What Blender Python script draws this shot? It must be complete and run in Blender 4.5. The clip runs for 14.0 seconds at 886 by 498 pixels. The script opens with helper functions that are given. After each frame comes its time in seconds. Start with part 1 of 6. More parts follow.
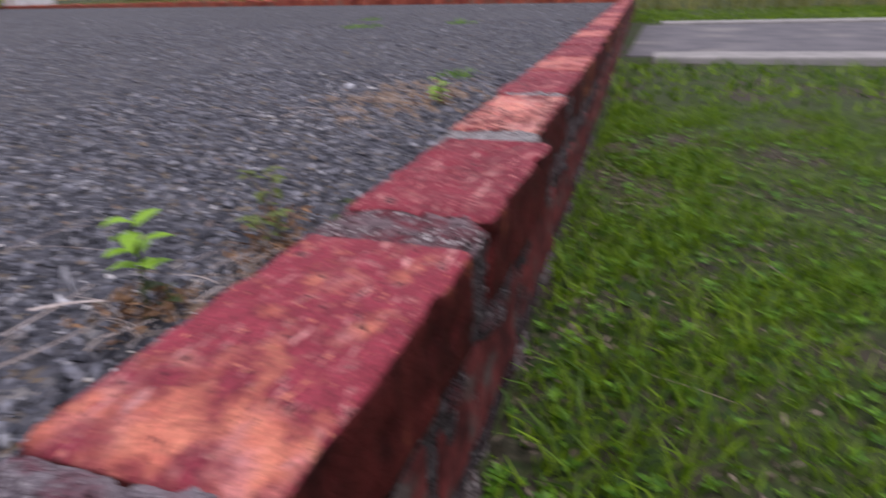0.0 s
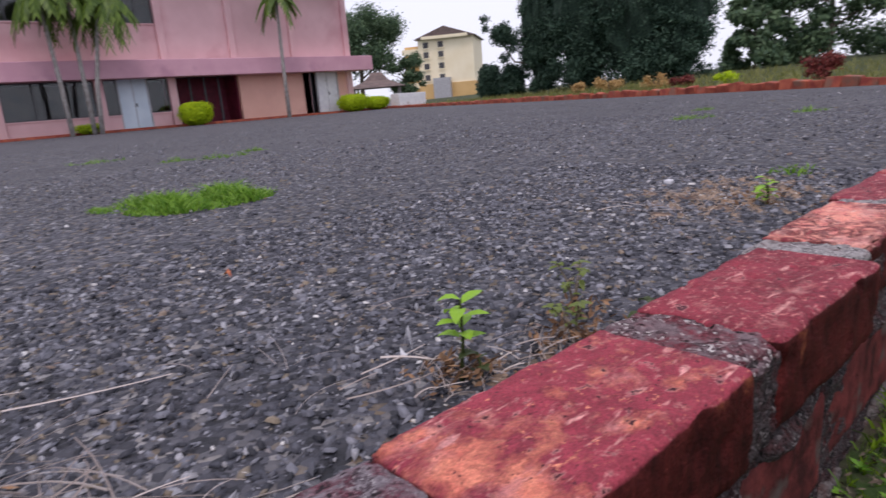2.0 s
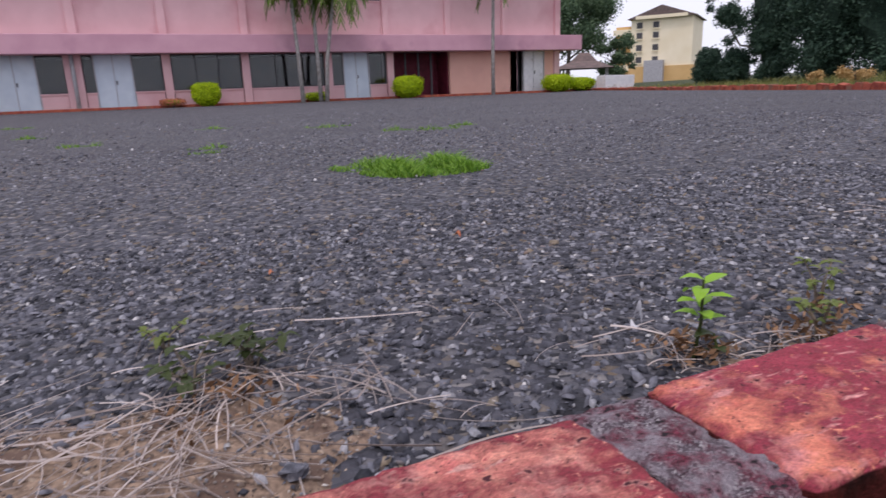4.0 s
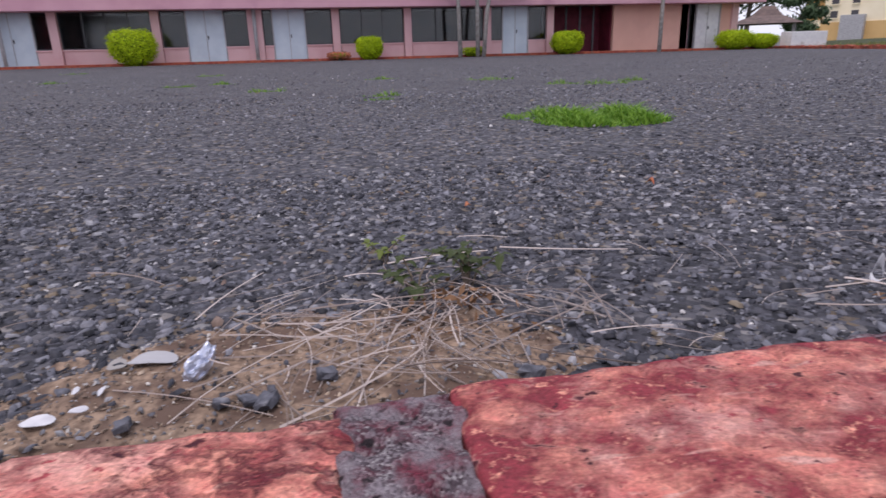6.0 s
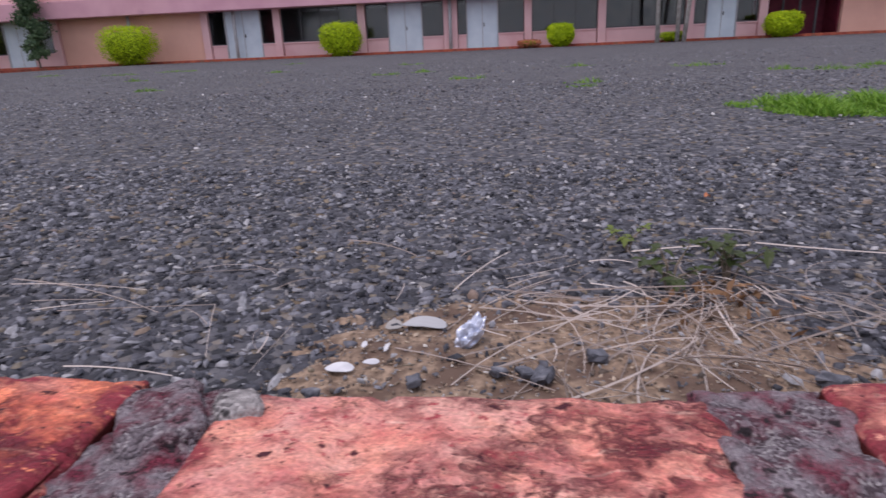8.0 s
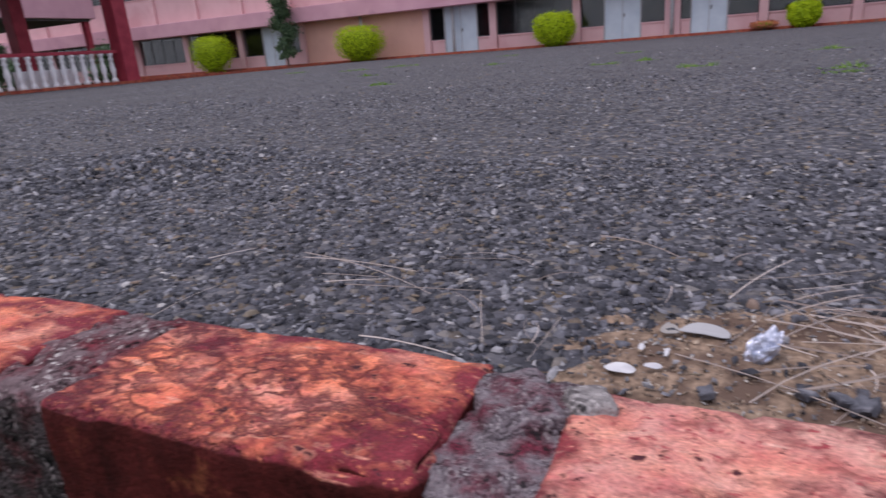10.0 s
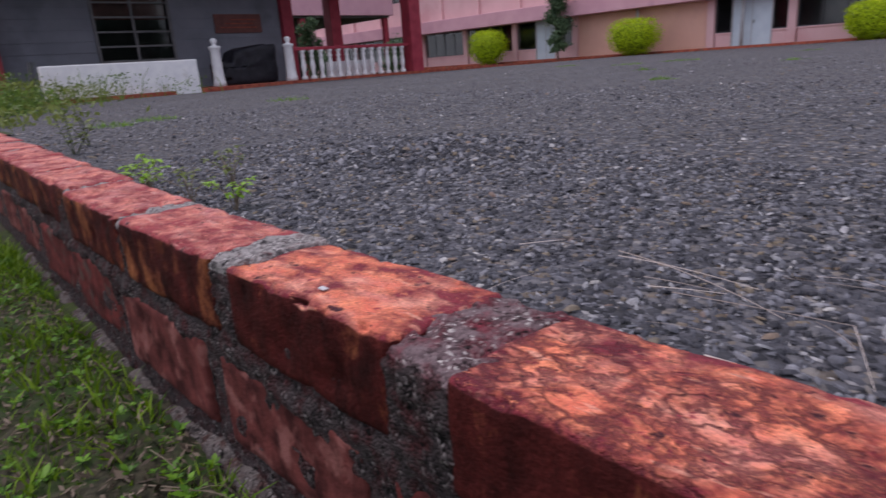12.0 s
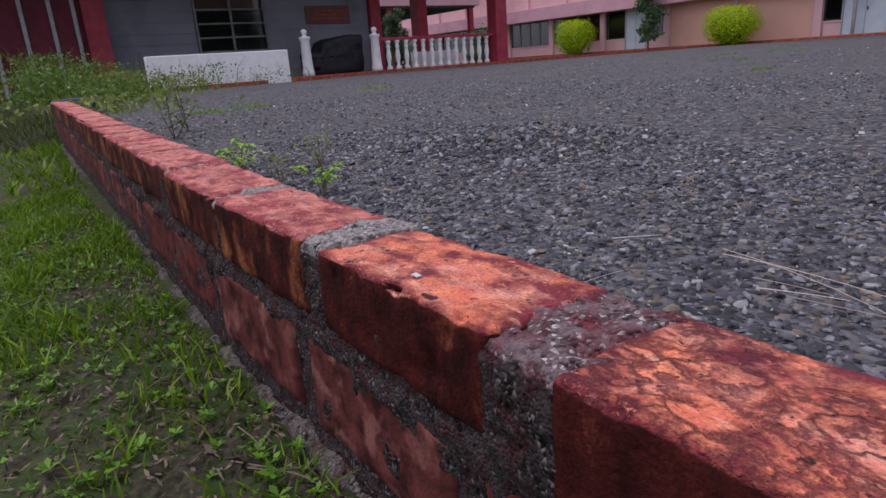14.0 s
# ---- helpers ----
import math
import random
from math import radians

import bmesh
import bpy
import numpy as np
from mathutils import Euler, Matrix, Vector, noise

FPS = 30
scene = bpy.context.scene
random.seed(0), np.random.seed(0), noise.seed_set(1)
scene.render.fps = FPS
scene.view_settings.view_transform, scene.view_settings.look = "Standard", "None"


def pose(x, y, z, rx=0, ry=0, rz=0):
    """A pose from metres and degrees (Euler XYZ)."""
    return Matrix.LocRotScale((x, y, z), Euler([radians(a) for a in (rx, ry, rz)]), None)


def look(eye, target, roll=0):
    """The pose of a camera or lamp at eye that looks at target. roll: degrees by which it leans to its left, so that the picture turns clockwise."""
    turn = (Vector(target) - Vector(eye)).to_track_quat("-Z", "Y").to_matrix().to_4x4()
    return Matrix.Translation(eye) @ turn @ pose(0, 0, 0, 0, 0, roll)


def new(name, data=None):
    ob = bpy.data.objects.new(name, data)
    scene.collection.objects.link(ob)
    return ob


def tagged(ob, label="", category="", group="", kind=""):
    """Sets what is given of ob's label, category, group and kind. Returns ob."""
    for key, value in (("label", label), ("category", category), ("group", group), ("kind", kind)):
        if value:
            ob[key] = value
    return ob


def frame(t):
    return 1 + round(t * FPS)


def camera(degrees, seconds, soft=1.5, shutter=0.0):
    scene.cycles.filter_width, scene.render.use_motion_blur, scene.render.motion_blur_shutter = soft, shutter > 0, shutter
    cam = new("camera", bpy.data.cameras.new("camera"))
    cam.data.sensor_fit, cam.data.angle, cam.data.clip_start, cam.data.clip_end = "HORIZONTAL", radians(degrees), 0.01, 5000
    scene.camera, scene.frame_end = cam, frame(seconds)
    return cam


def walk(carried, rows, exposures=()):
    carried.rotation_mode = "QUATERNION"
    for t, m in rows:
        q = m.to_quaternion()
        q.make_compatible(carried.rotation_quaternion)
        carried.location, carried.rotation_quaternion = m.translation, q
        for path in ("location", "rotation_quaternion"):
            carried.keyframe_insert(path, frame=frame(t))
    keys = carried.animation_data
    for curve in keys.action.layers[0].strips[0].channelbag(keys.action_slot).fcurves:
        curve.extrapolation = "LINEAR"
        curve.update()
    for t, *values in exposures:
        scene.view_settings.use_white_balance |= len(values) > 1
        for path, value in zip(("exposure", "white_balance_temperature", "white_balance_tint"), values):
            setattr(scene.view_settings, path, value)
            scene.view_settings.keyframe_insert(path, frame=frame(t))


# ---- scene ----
cam = camera(70.8, 14.0, soft=1.5, shutter=0.5)
PATH = [
    (0, (0.208, 0.641, 0.214), (-0.405, 2.382, -0.557), -2.0),
    (0.5, (0.181, 0.632, 0.236), (-0.851, 2.23, -0.383), -3.3),
    (1, (0.223, 0.639, 0.224), (-0.914, 2.188, -0.333), -5.4),
    (1.5, (0.242, 0.627, 0.235), (-1.07, 2.059, -0.244), -4.7),
    (2, (0.247, 0.603, 0.242), (-1.205, 1.898, -0.223), -4.7),
    (2.5, (0.249, 0.581, 0.246), (-1.308, 1.745, -0.225), -4.4),
    (3, (0.254, 0.56, 0.249), (-1.398, 1.588, -0.214), -4.5),
    (3.2, (0.255, 0.55, 0.25), (-1.426, 1.529, -0.214), -3.8),
    (5.3, (0.258, 0.468, 0.22), (-1.588, 0.989, -0.346), -1.3),
    (5.5, (0.256, 0.457, 0.217), (-1.599, 0.932, -0.363), -1.0),
    (6, (0.253, 0.434, 0.215), (-1.621, 0.79, -0.386), -1.5),
    (6.5, (0.247, 0.416, 0.213), (-1.64, 0.673, -0.398), -1.6),
    (7, (0.243, 0.391, 0.209), (-1.656, 0.477, -0.413), -2.0),
    (7.2, (0.244, 0.383, 0.209), (-1.656, 0.406, -0.415), -2.1),
    (9.3, (0.256, 0.31, 0.215), (-1.564, -0.252, -0.396), -3.8),
    (9.5, (0.257, 0.305, 0.215), (-1.539, -0.323, -0.4), -4.1),
    (10, (0.262, 0.284, 0.217), (-1.467, -0.518, -0.389), -4.6),
    (10.5, (0.266, 0.262, 0.218), (-1.38, -0.712, -0.366), -4.6),
    (11, (0.268, 0.235, 0.219), (-1.287, -0.887, -0.35), -4.3),
    (11.5, (0.272, 0.212, 0.218), (-1.151, -1.069, -0.359), -5.0),
    (12, (0.278, 0.188, 0.213), (-1.007, -1.236, -0.354), -4.1),
    (12.5, (0.281, 0.17, 0.21), (-0.892, -1.344, -0.367), -3.8),
    (13, (0.278, 0.165, 0.207), (-0.834, -1.394, -0.369), -4.0),
    (13.5, (0.277, 0.165, 0.207), (-0.823, -1.404, -0.365), -3.9),
    (14, (0.276, 0.164, 0.206), (-0.814, -1.411, -0.371), -4.1),
]
EXPOSURES = [(0.0, 0.18, 6450, 24), (6.5, 0.18, 6450, 24), (10.0, 0.08, 6450, 24), (14.0, -0.04, 6450, 24)]
walk(cam, [(t, look(eye, target, roll)) for t, eye, target, roll in PATH], EXPOSURES)

# ---- world and light ----
SUN_DIR = Vector((0.25, -0.28, 0.92)).normalized()
world = bpy.data.worlds.new("world")
scene.world = world
world.use_nodes = True
wn, wl = world.node_tree.nodes, world.node_tree.links
wn.clear()
sky = wn.new("ShaderNodeTexSky")
sky.sky_type, sky.sun_disc = "NISHITA", False
sky.sun_elevation = math.asin(SUN_DIR.z)
sky.sun_rotation = math.atan2(SUN_DIR.x, SUN_DIR.y)
sky.dust_density = 4.0
bg_clear, bg_cloud = wn.new("ShaderNodeBackground"), wn.new("ShaderNodeBackground")
bg_clear.inputs["Strength"].default_value = 0.08
bg_cloud.inputs["Color"].default_value = (0.85, 0.92, 1.0, 1)
bg_cloud.inputs["Strength"].default_value = 1.1
veil, wout = wn.new("ShaderNodeMixShader"), wn.new("ShaderNodeOutputWorld")
veil.inputs[0].default_value = 0.8
wl.new(sky.outputs[0], bg_clear.inputs["Color"])
wl.new(bg_clear.outputs[0], veil.inputs[1])
wl.new(bg_cloud.outputs[0], veil.inputs[2])
wl.new(veil.outputs[0], wout.inputs[0])
sun = new("sun", bpy.data.lights.new("sun", "SUN"))
sun.data.energy, sun.data.angle, sun.data.color = 1.2, radians(14), (1.0, 0.95, 0.88)
sun.matrix_world = look(SUN_DIR * 50, (0, 0, 0))


# ---- materials ----
def surface(name, low, high, scale=8.0, rough=0.8, bump=0.2, bump_scale=60.0, third=None, third_scale=2.0, third_at=0.6,
            per_object=False, island=0.0, metal=0.0, spec=0.3, stretch=(1, 1, 1)):
    """A procedural surface: two colours mixed by noise, a third in larger patches, fine relief."""
    m = bpy.data.materials.new(name)
    m.use_nodes = True
    n, l = m.node_tree.nodes, m.node_tree.links
    b = n["Principled BSDF"]
    geo, mapping = n.new("ShaderNodeNewGeometry"), n.new("ShaderNodeMapping")
    mapping.inputs["Scale"].default_value = stretch
    l.new(geo.outputs["Position"], mapping.inputs["Vector"])
    if per_object:
        info, mul = n.new("ShaderNodeObjectInfo"), n.new("ShaderNodeMath")
        mul.operation, mul.inputs[1].default_value = "MULTIPLY", 37.0
        l.new(info.outputs["Random"], mul.inputs[0])
        l.new(mul.outputs[0], mapping.inputs["Location"])
    na, nb = n.new("ShaderNodeTexNoise"), n.new("ShaderNodeTexNoise")
    na.inputs["Scale"].default_value, na.inputs["Detail"].default_value = scale, 6
    nb.inputs["Scale"].default_value, nb.inputs["Detail"].default_value = bump_scale, 5
    l.new(mapping.outputs[0], na.inputs["Vector"]), l.new(mapping.outputs[0], nb.inputs["Vector"])
    ramp = n.new("ShaderNodeValToRGB")
    ramp.color_ramp.elements[0].position, ramp.color_ramp.elements[0].color = 0.35, (*low, 1)
    ramp.color_ramp.elements[1].position, ramp.color_ramp.elements[1].color = 0.65, (*high, 1)
    l.new(na.outputs["Fac"], ramp.inputs["Fac"])
    colour = ramp.outputs["Color"]
    if third:
        nc, rc, mix = n.new("ShaderNodeTexNoise"), n.new("ShaderNodeValToRGB"), n.new("ShaderNodeMixRGB")
        nc.inputs["Scale"].default_value, nc.inputs["Detail"].default_value = third_scale, 5
        l.new(mapping.outputs[0], nc.inputs["Vector"])
        rc.color_ramp.elements[0].position, rc.color_ramp.elements[1].position = third_at - 0.06, third_at + 0.06
        l.new(nc.outputs["Fac"], rc.inputs["Fac"]), l.new(rc.outputs["Color"], mix.inputs["Fac"])
        l.new(colour, mix.inputs["Color1"])
        mix.inputs["Color2"].default_value = (*third, 1)
        colour = mix.outputs["Color"]
    if island:
        hsv, mr = n.new("ShaderNodeHueSaturation"), n.new("ShaderNodeMapRange")
        l.new(geo.outputs["Random Per Island"], mr.inputs["Value"])
        mr.inputs["To Min"].default_value, mr.inputs["To Max"].default_value = 1 - island, 1 + island
        l.new(mr.outputs[0], hsv.inputs["Value"]), l.new(colour, hsv.inputs["Color"])
        colour = hsv.outputs["Color"]
    l.new(colour, b.inputs["Base Color"])
    bp = n.new("ShaderNodeBump")
    bp.inputs["Strength"].default_value, bp.inputs["Distance"].default_value = bump, 0.3 / bump_scale
    l.new(nb.outputs["Fac"], bp.inputs["Height"]), l.new(bp.outputs[0], b.inputs["Normal"])
    b.inputs["Roughness"].default_value, b.inputs["Metallic"].default_value = rough, metal
    b.inputs["Specular IOR Level"].default_value = spec
    return m


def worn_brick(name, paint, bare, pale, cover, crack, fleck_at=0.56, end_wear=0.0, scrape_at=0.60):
    """Painted brick: paint worn off in patches down to bare clay, pale scuffs, dark cracks."""
    m = bpy.data.materials.new(name)
    m.use_nodes = True
    n, l = m.node_tree.nodes, m.node_tree.links
    b = n["Principled BSDF"]
    geo, info, mul, add = n.new("ShaderNodeNewGeometry"), n.new("ShaderNodeObjectInfo"), n.new("ShaderNodeMath"), n.new("ShaderNodeVectorMath")
    mul.operation, mul.inputs[1].default_value = "MULTIPLY", 23.0
    l.new(info.outputs["Random"], mul.inputs[0])
    l.new(geo.outputs["Position"], add.inputs[0]), l.new(mul.outputs[0], add.inputs[1])
    streak = n.new("ShaderNodeMapping")
    streak.inputs["Rotation"].default_value, streak.inputs["Scale"].default_value = (0, 0, 0.35), (1.15, 0.8, 1)
    l.new(add.outputs[0], streak.inputs["Vector"])

    def noise_ramp(scale, lo, hi, detail=6, rough=0.6):
        t, r = n.new("ShaderNodeTexNoise"), n.new("ShaderNodeValToRGB")
        t.inputs["Scale"].default_value, t.inputs["Detail"].default_value, t.inputs["Roughness"].default_value = scale, detail, rough
        r.color_ramp.elements[0].position, r.color_ramp.elements[1].position = lo, hi
        l.new(streak.outputs[0], t.inputs["Vector"]), l.new(t.outputs["Fac"], r.inputs["Fac"])
        return t, r

    def mixed(fac, c1, c2):
        mx = n.new("ShaderNodeMixRGB")
        l.new(fac, mx.inputs["Fac"])
        for sock, c in ((mx.inputs["Color1"], c1), (mx.inputs["Color2"], c2)):
            if isinstance(c, tuple):
                sock.default_value = (*c, 1)
            else:
                l.new(c, sock)
        return mx.outputs["Color"]

    tc, sg = n.new("ShaderNodeTexCoord"), n.new("ShaderNodeSeparateXYZ")
    l.new(tc.outputs["Generated"], sg.inputs[0])

    def calc(op, a, b_):
        q = n.new("ShaderNodeMath")
        q.operation = op
        for sock, val in ((q.inputs[0], a), (q.inputs[1], b_)):
            if isinstance(val, (int, float)):
                sock.default_value = val
            else:
                l.new(val, sock)
        return q.outputs[0]

    ex = calc("MULTIPLY", calc("ABSOLUTE", calc("SUBTRACT", sg.outputs["X"], 0.5), 0), 2.0)
    ey = calc("MULTIPLY", calc("ABSOLUTE", calc("SUBTRACT", sg.outputs["Y"], 0.5), 0), 2.0)
    rim_keep = calc("POWER", calc("MAXIMUM", ex, calc("MULTIPLY", ey, 0.98)), 7.0)
    wear_n, wear = noise_ramp(34, cover - 0.05, cover + 0.05, 10, 0.64)
    coarse, _ = noise_ramp(11, 0.3, 0.7, 3)
    lifted = calc("ADD", calc("MULTIPLY", wear_n.outputs["Fac"], 0.72), calc("MULTIPLY", coarse.outputs["Fac"], 0.28))
    if end_wear:
        near_end = calc("MAXIMUM", calc("SUBTRACT", 0.36, sg.outputs["Y"]), 0.0)
        lifted = calc("ADD", lifted, calc("MULTIPLY", near_end, end_wear))
    l.new(calc("SUBTRACT", lifted, calc("MULTIPLY", rim_keep, 0.16)), wear.inputs["Fac"])
    _, tone = noise_ramp(60, 0.3, 0.7)
    _, pale_mask = noise_ramp(85, 0.58, 0.68, 6)
    _, dirt = noise_ramp(17, 0.62, 0.80, 8, 0.65)
    deep = tuple(c * 0.6 for c in paint)
    c = mixed(tone.outputs["Color"], deep, paint)
    bare_c = mixed(tone.outputs["Color"], (bare[0] * 0.72, bare[1] * 0.44, bare[2] * 0.54), bare)
    _, rosy = noise_ramp(26, 0.46, 0.62, 5)
    bare_c = mixed(rosy.outputs["Color"], bare_c, mixed(tone.outputs["Color"], (pale[0] * 0.76, pale[1] * 0.52, pale[2] * 0.6), pale))
    c = mixed(wear.outputs["Color"], c, bare_c)
    c = mixed(pale_mask.outputs["Color"], c, mixed(wear.outputs["Color"], pale, bare))
    # long pale scratches
    sm, st, sr = n.new("ShaderNodeMapping"), n.new("ShaderNodeTexNoise"), n.new("ShaderNodeValToRGB")
    sm.inputs["Rotation"].default_value, sm.inputs["Scale"].default_value = (0, 0, -0.5), (2.4, 0.5, 1)
    st.inputs["Scale"].default_value, st.inputs["Detail"].default_value = 62, 5
    sr.color_ramp.elements[0].position, sr.color_ramp.elements[1].position = 0.62, 0.7
    l.new(add.outputs[0], sm.inputs["Vector"]), l.new(sm.outputs[0], st.inputs["Vector"]), l.new(st.outputs["Fac"], sr.inputs["Fac"])
    c = mixed(sr.outputs["Color"], c, pale)
    # cracks that run between scales of old paint
    warp, _ = noise_ramp(30, 0.3, 0.7)
    wv, vor, vr = n.new("ShaderNodeVectorMath"), n.new("ShaderNodeTexVoronoi"), n.new("ShaderNodeValToRGB")
    wv.operation = "MULTIPLY_ADD"
    wv.inputs[1].default_value = (0.11, 0.11, 0.11)
    l.new(warp.outputs["Color"], wv.inputs[0]), l.new(add.outputs[0], wv.inputs[2])
    vor.feature, vor.inputs["Scale"].default_value = "DISTANCE_TO_EDGE", 40
    vr.color_ramp.elements[0].position, vr.color_ramp.elements[0].color = 0.01, (crack, crack, crack, 1)
    vr.color_ramp.elements[1].position, vr.color_ramp.elements[1].color = 0.21, (0, 0, 0, 1)
    l.new(wv.outputs[0], vor.inputs["Vector"]), l.new(vor.outputs["Distance"], vr.inputs["Fac"])
    _, part_mask = noise_ramp(12, 0.40, 0.54, 4)
    cm = n.new("ShaderNodeMath")
    cm.operation = "MULTIPLY"
    l.new(vr.outputs["Color"], cm.inputs[0]), l.new(part_mask.outputs["Color"], cm.inputs[1])
    c = mixed(cm.outputs[0], c, (0.12, 0.016, 0.027))
    _, fleck = noise_ramp(150, fleck_at, fleck_at + 0.08, 6, 0.7)
    c = mixed(fleck.outputs["Color"], c, mixed(wear.outputs["Color"], bare, paint))
    _, pit = noise_ramp(85, 0.63, 0.69, 3)
    grime = (0.065, 0.011, 0.019)
    c = mixed(pit.outputs["Color"], c, grime)
    _, small_pit = noise_ramp(210, 0.62, 0.70, 4, 0.65)
    c = mixed(small_pit.outputs["Color"], c, grime)
    c = mixed(dirt.outputs["Color"], c, tuple(v * 0.5 for v in paint))
    # the flanks keep an older, darker coat with tan scrapes, partly shade painted in
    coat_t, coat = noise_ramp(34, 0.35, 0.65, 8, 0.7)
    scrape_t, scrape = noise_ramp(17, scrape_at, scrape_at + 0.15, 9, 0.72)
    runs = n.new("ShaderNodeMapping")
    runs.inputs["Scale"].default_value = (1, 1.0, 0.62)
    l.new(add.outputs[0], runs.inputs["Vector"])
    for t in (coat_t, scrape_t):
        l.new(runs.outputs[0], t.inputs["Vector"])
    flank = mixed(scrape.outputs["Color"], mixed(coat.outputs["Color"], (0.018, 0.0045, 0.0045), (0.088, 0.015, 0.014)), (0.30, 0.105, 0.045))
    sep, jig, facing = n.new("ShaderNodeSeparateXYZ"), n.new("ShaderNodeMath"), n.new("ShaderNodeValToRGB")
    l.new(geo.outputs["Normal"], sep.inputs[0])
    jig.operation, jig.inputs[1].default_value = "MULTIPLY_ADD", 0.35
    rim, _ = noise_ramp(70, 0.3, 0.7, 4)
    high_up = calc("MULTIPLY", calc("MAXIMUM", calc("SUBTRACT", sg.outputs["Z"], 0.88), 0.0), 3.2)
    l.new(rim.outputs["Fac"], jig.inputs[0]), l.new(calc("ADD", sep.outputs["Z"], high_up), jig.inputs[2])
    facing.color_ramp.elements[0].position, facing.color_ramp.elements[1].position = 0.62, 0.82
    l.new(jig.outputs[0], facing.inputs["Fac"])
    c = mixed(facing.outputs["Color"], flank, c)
    grain_t, _ = noise_ramp(520, 0.3, 0.7, 4, 0.7)
    speckle, hsv = n.new("ShaderNodeMapRange"), n.new("ShaderNodeHueSaturation")
    speckle.inputs["From Min"].default_value, speckle.inputs["From Max"].default_value = 0.3, 0.7
    speckle.inputs["To Min"].default_value, speckle.inputs["To Max"].default_value = 0.62, 1.36
    l.new(grain_t.outputs["Fac"], speckle.inputs["Value"]), l.new(speckle.outputs[0], hsv.inputs["Value"]), l.new(c, hsv.inputs["Color"])
    c = hsv.outputs["Color"]
    l.new(c, b.inputs["Base Color"])
    fine, _ = noise_ramp(260, 0.3, 0.7, 6)
    l.new(add.outputs[0], fine.inputs["Vector"])
    h1, h2, bp = n.new("ShaderNodeMath"), n.new("ShaderNodeMath"), n.new("ShaderNodeBump")
    h1.operation = h2.operation = "MULTIPLY_ADD"
    h1.inputs[1].default_value, h2.inputs[1].default_value = -0.8, 0.5
    l.new(calc("MULTIPLY", cm.outputs[0], facing.outputs["Color"]), h1.inputs[0]), l.new(calc("MULTIPLY", fine.outputs["Fac"], 0.55), h1.inputs[2])
    l.new(calc("MULTIPLY", wear.outputs["Color"], facing.outputs["Color"]), h2.inputs[0]), l.new(h1.outputs[0], h2.inputs[2])
    bp.inputs["Strength"].default_value, bp.inputs["Distance"].default_value = 1.0, 0.0032
    l.new(h2.outputs[0], bp.inputs["Height"]), l.new(bp.outputs[0], b.inputs["Normal"])
    b.inputs["Roughness"].default_value = 0.72
    l.new(calc("ADD", calc("MULTIPLY", facing.outputs["Color"], 0.2), 0.07), b.inputs["Specular IOR Level"])
    return m


def grainy_mortar(name, dark, mid, light, tint, tint_at, grain=420):
    """Crumbly mortar: sand grains of many tones, dark pits and traces of paint."""
    m = bpy.data.materials.new(name)
    m.use_nodes = True
    n, l = m.node_tree.nodes, m.node_tree.links
    b, geo = n["Principled BSDF"], n.new("ShaderNodeNewGeometry")
    pos = geo.outputs["Position"]

    def noise_at(scale, lo, hi, detail=5):
        t, r = n.new("ShaderNodeTexNoise"), n.new("ShaderNodeValToRGB")
        t.inputs["Scale"].default_value, t.inputs["Detail"].default_value = scale, detail
        r.color_ramp.elements[0].position, r.color_ramp.elements[1].position = lo, hi
        l.new(pos, t.inputs["Vector"]), l.new(t.outputs["Fac"], r.inputs["Fac"])
        return t.outputs["Fac"], r.outputs["Color"]

    def blend(fac, c1, c2):
        mx = n.new("ShaderNodeMixRGB")
        l.new(fac, mx.inputs["Fac"])
        for sock, c in ((mx.inputs["Color1"], c1), (mx.inputs["Color2"], c2)):
            if isinstance(c, tuple):
                sock.default_value = (*c, 1)
            else:
                l.new(c, sock)
        return mx.outputs["Color"]

    grains, split, tone = n.new("ShaderNodeTexVoronoi"), n.new("ShaderNodeSeparateColor"), n.new("ShaderNodeValToRGB")
    grains.inputs["Scale"].default_value = grain
    l.new(pos, grains.inputs["Vector"]), l.new(grains.outputs["Color"], split.inputs[0])
    e = tone.color_ramp.elements
    e[0].position, e[0].color = 0.0, (*dark, 1)
    e[1].position, e[1].color = 1.0, (*light, 1)
    for at, c in ((0.36, dark), (0.55, mid), (0.84, mid), (0.88, light)):
        e.new(at).color = (*c, 1)
    l.new(split.outputs[0], tone.inputs["Fac"])
    _, clumps = noise_at(55, 0.42, 0.62)
    c = blend(clumps, tone.outputs["Color"], blend(split.outputs[1], mid, tuple(v * 1.35 for v in mid)))
    _, paint = noise_at(75, tint_at - 0.08, tint_at + 0.16, 9)
    c = blend(paint, c, blend(split.outputs[2], tuple(v * 0.4 for v in tint), tint))
    pit_h, pits = noise_at(150, 0.6, 0.68, 3)
    c = blend(pits, c, tuple(v * 0.35 for v in dark))
    l.new(c, b.inputs["Base Color"])
    bp, mul = n.new("ShaderNodeBump"), n.new("ShaderNodeMath")
    mul.operation, mul.inputs[1].default_value = "MULTIPLY_ADD", -0.8
    l.new(grains.outputs["Distance"], mul.inputs[0])
    fine, _ = noise_at(300, 0.3, 0.7)
    l.new(fine, mul.inputs[2])
    bp.inputs["Strength"].default_value, bp.inputs["Distance"].default_value = 1.0, 0.0022
    l.new(mul.outputs[0], bp.inputs["Height"]), l.new(bp.outputs[0], b.inputs["Normal"])
    b.inputs["Roughness"].default_value, b.inputs["Specular IOR Level"].default_value = 0.92, 0.2
    return m


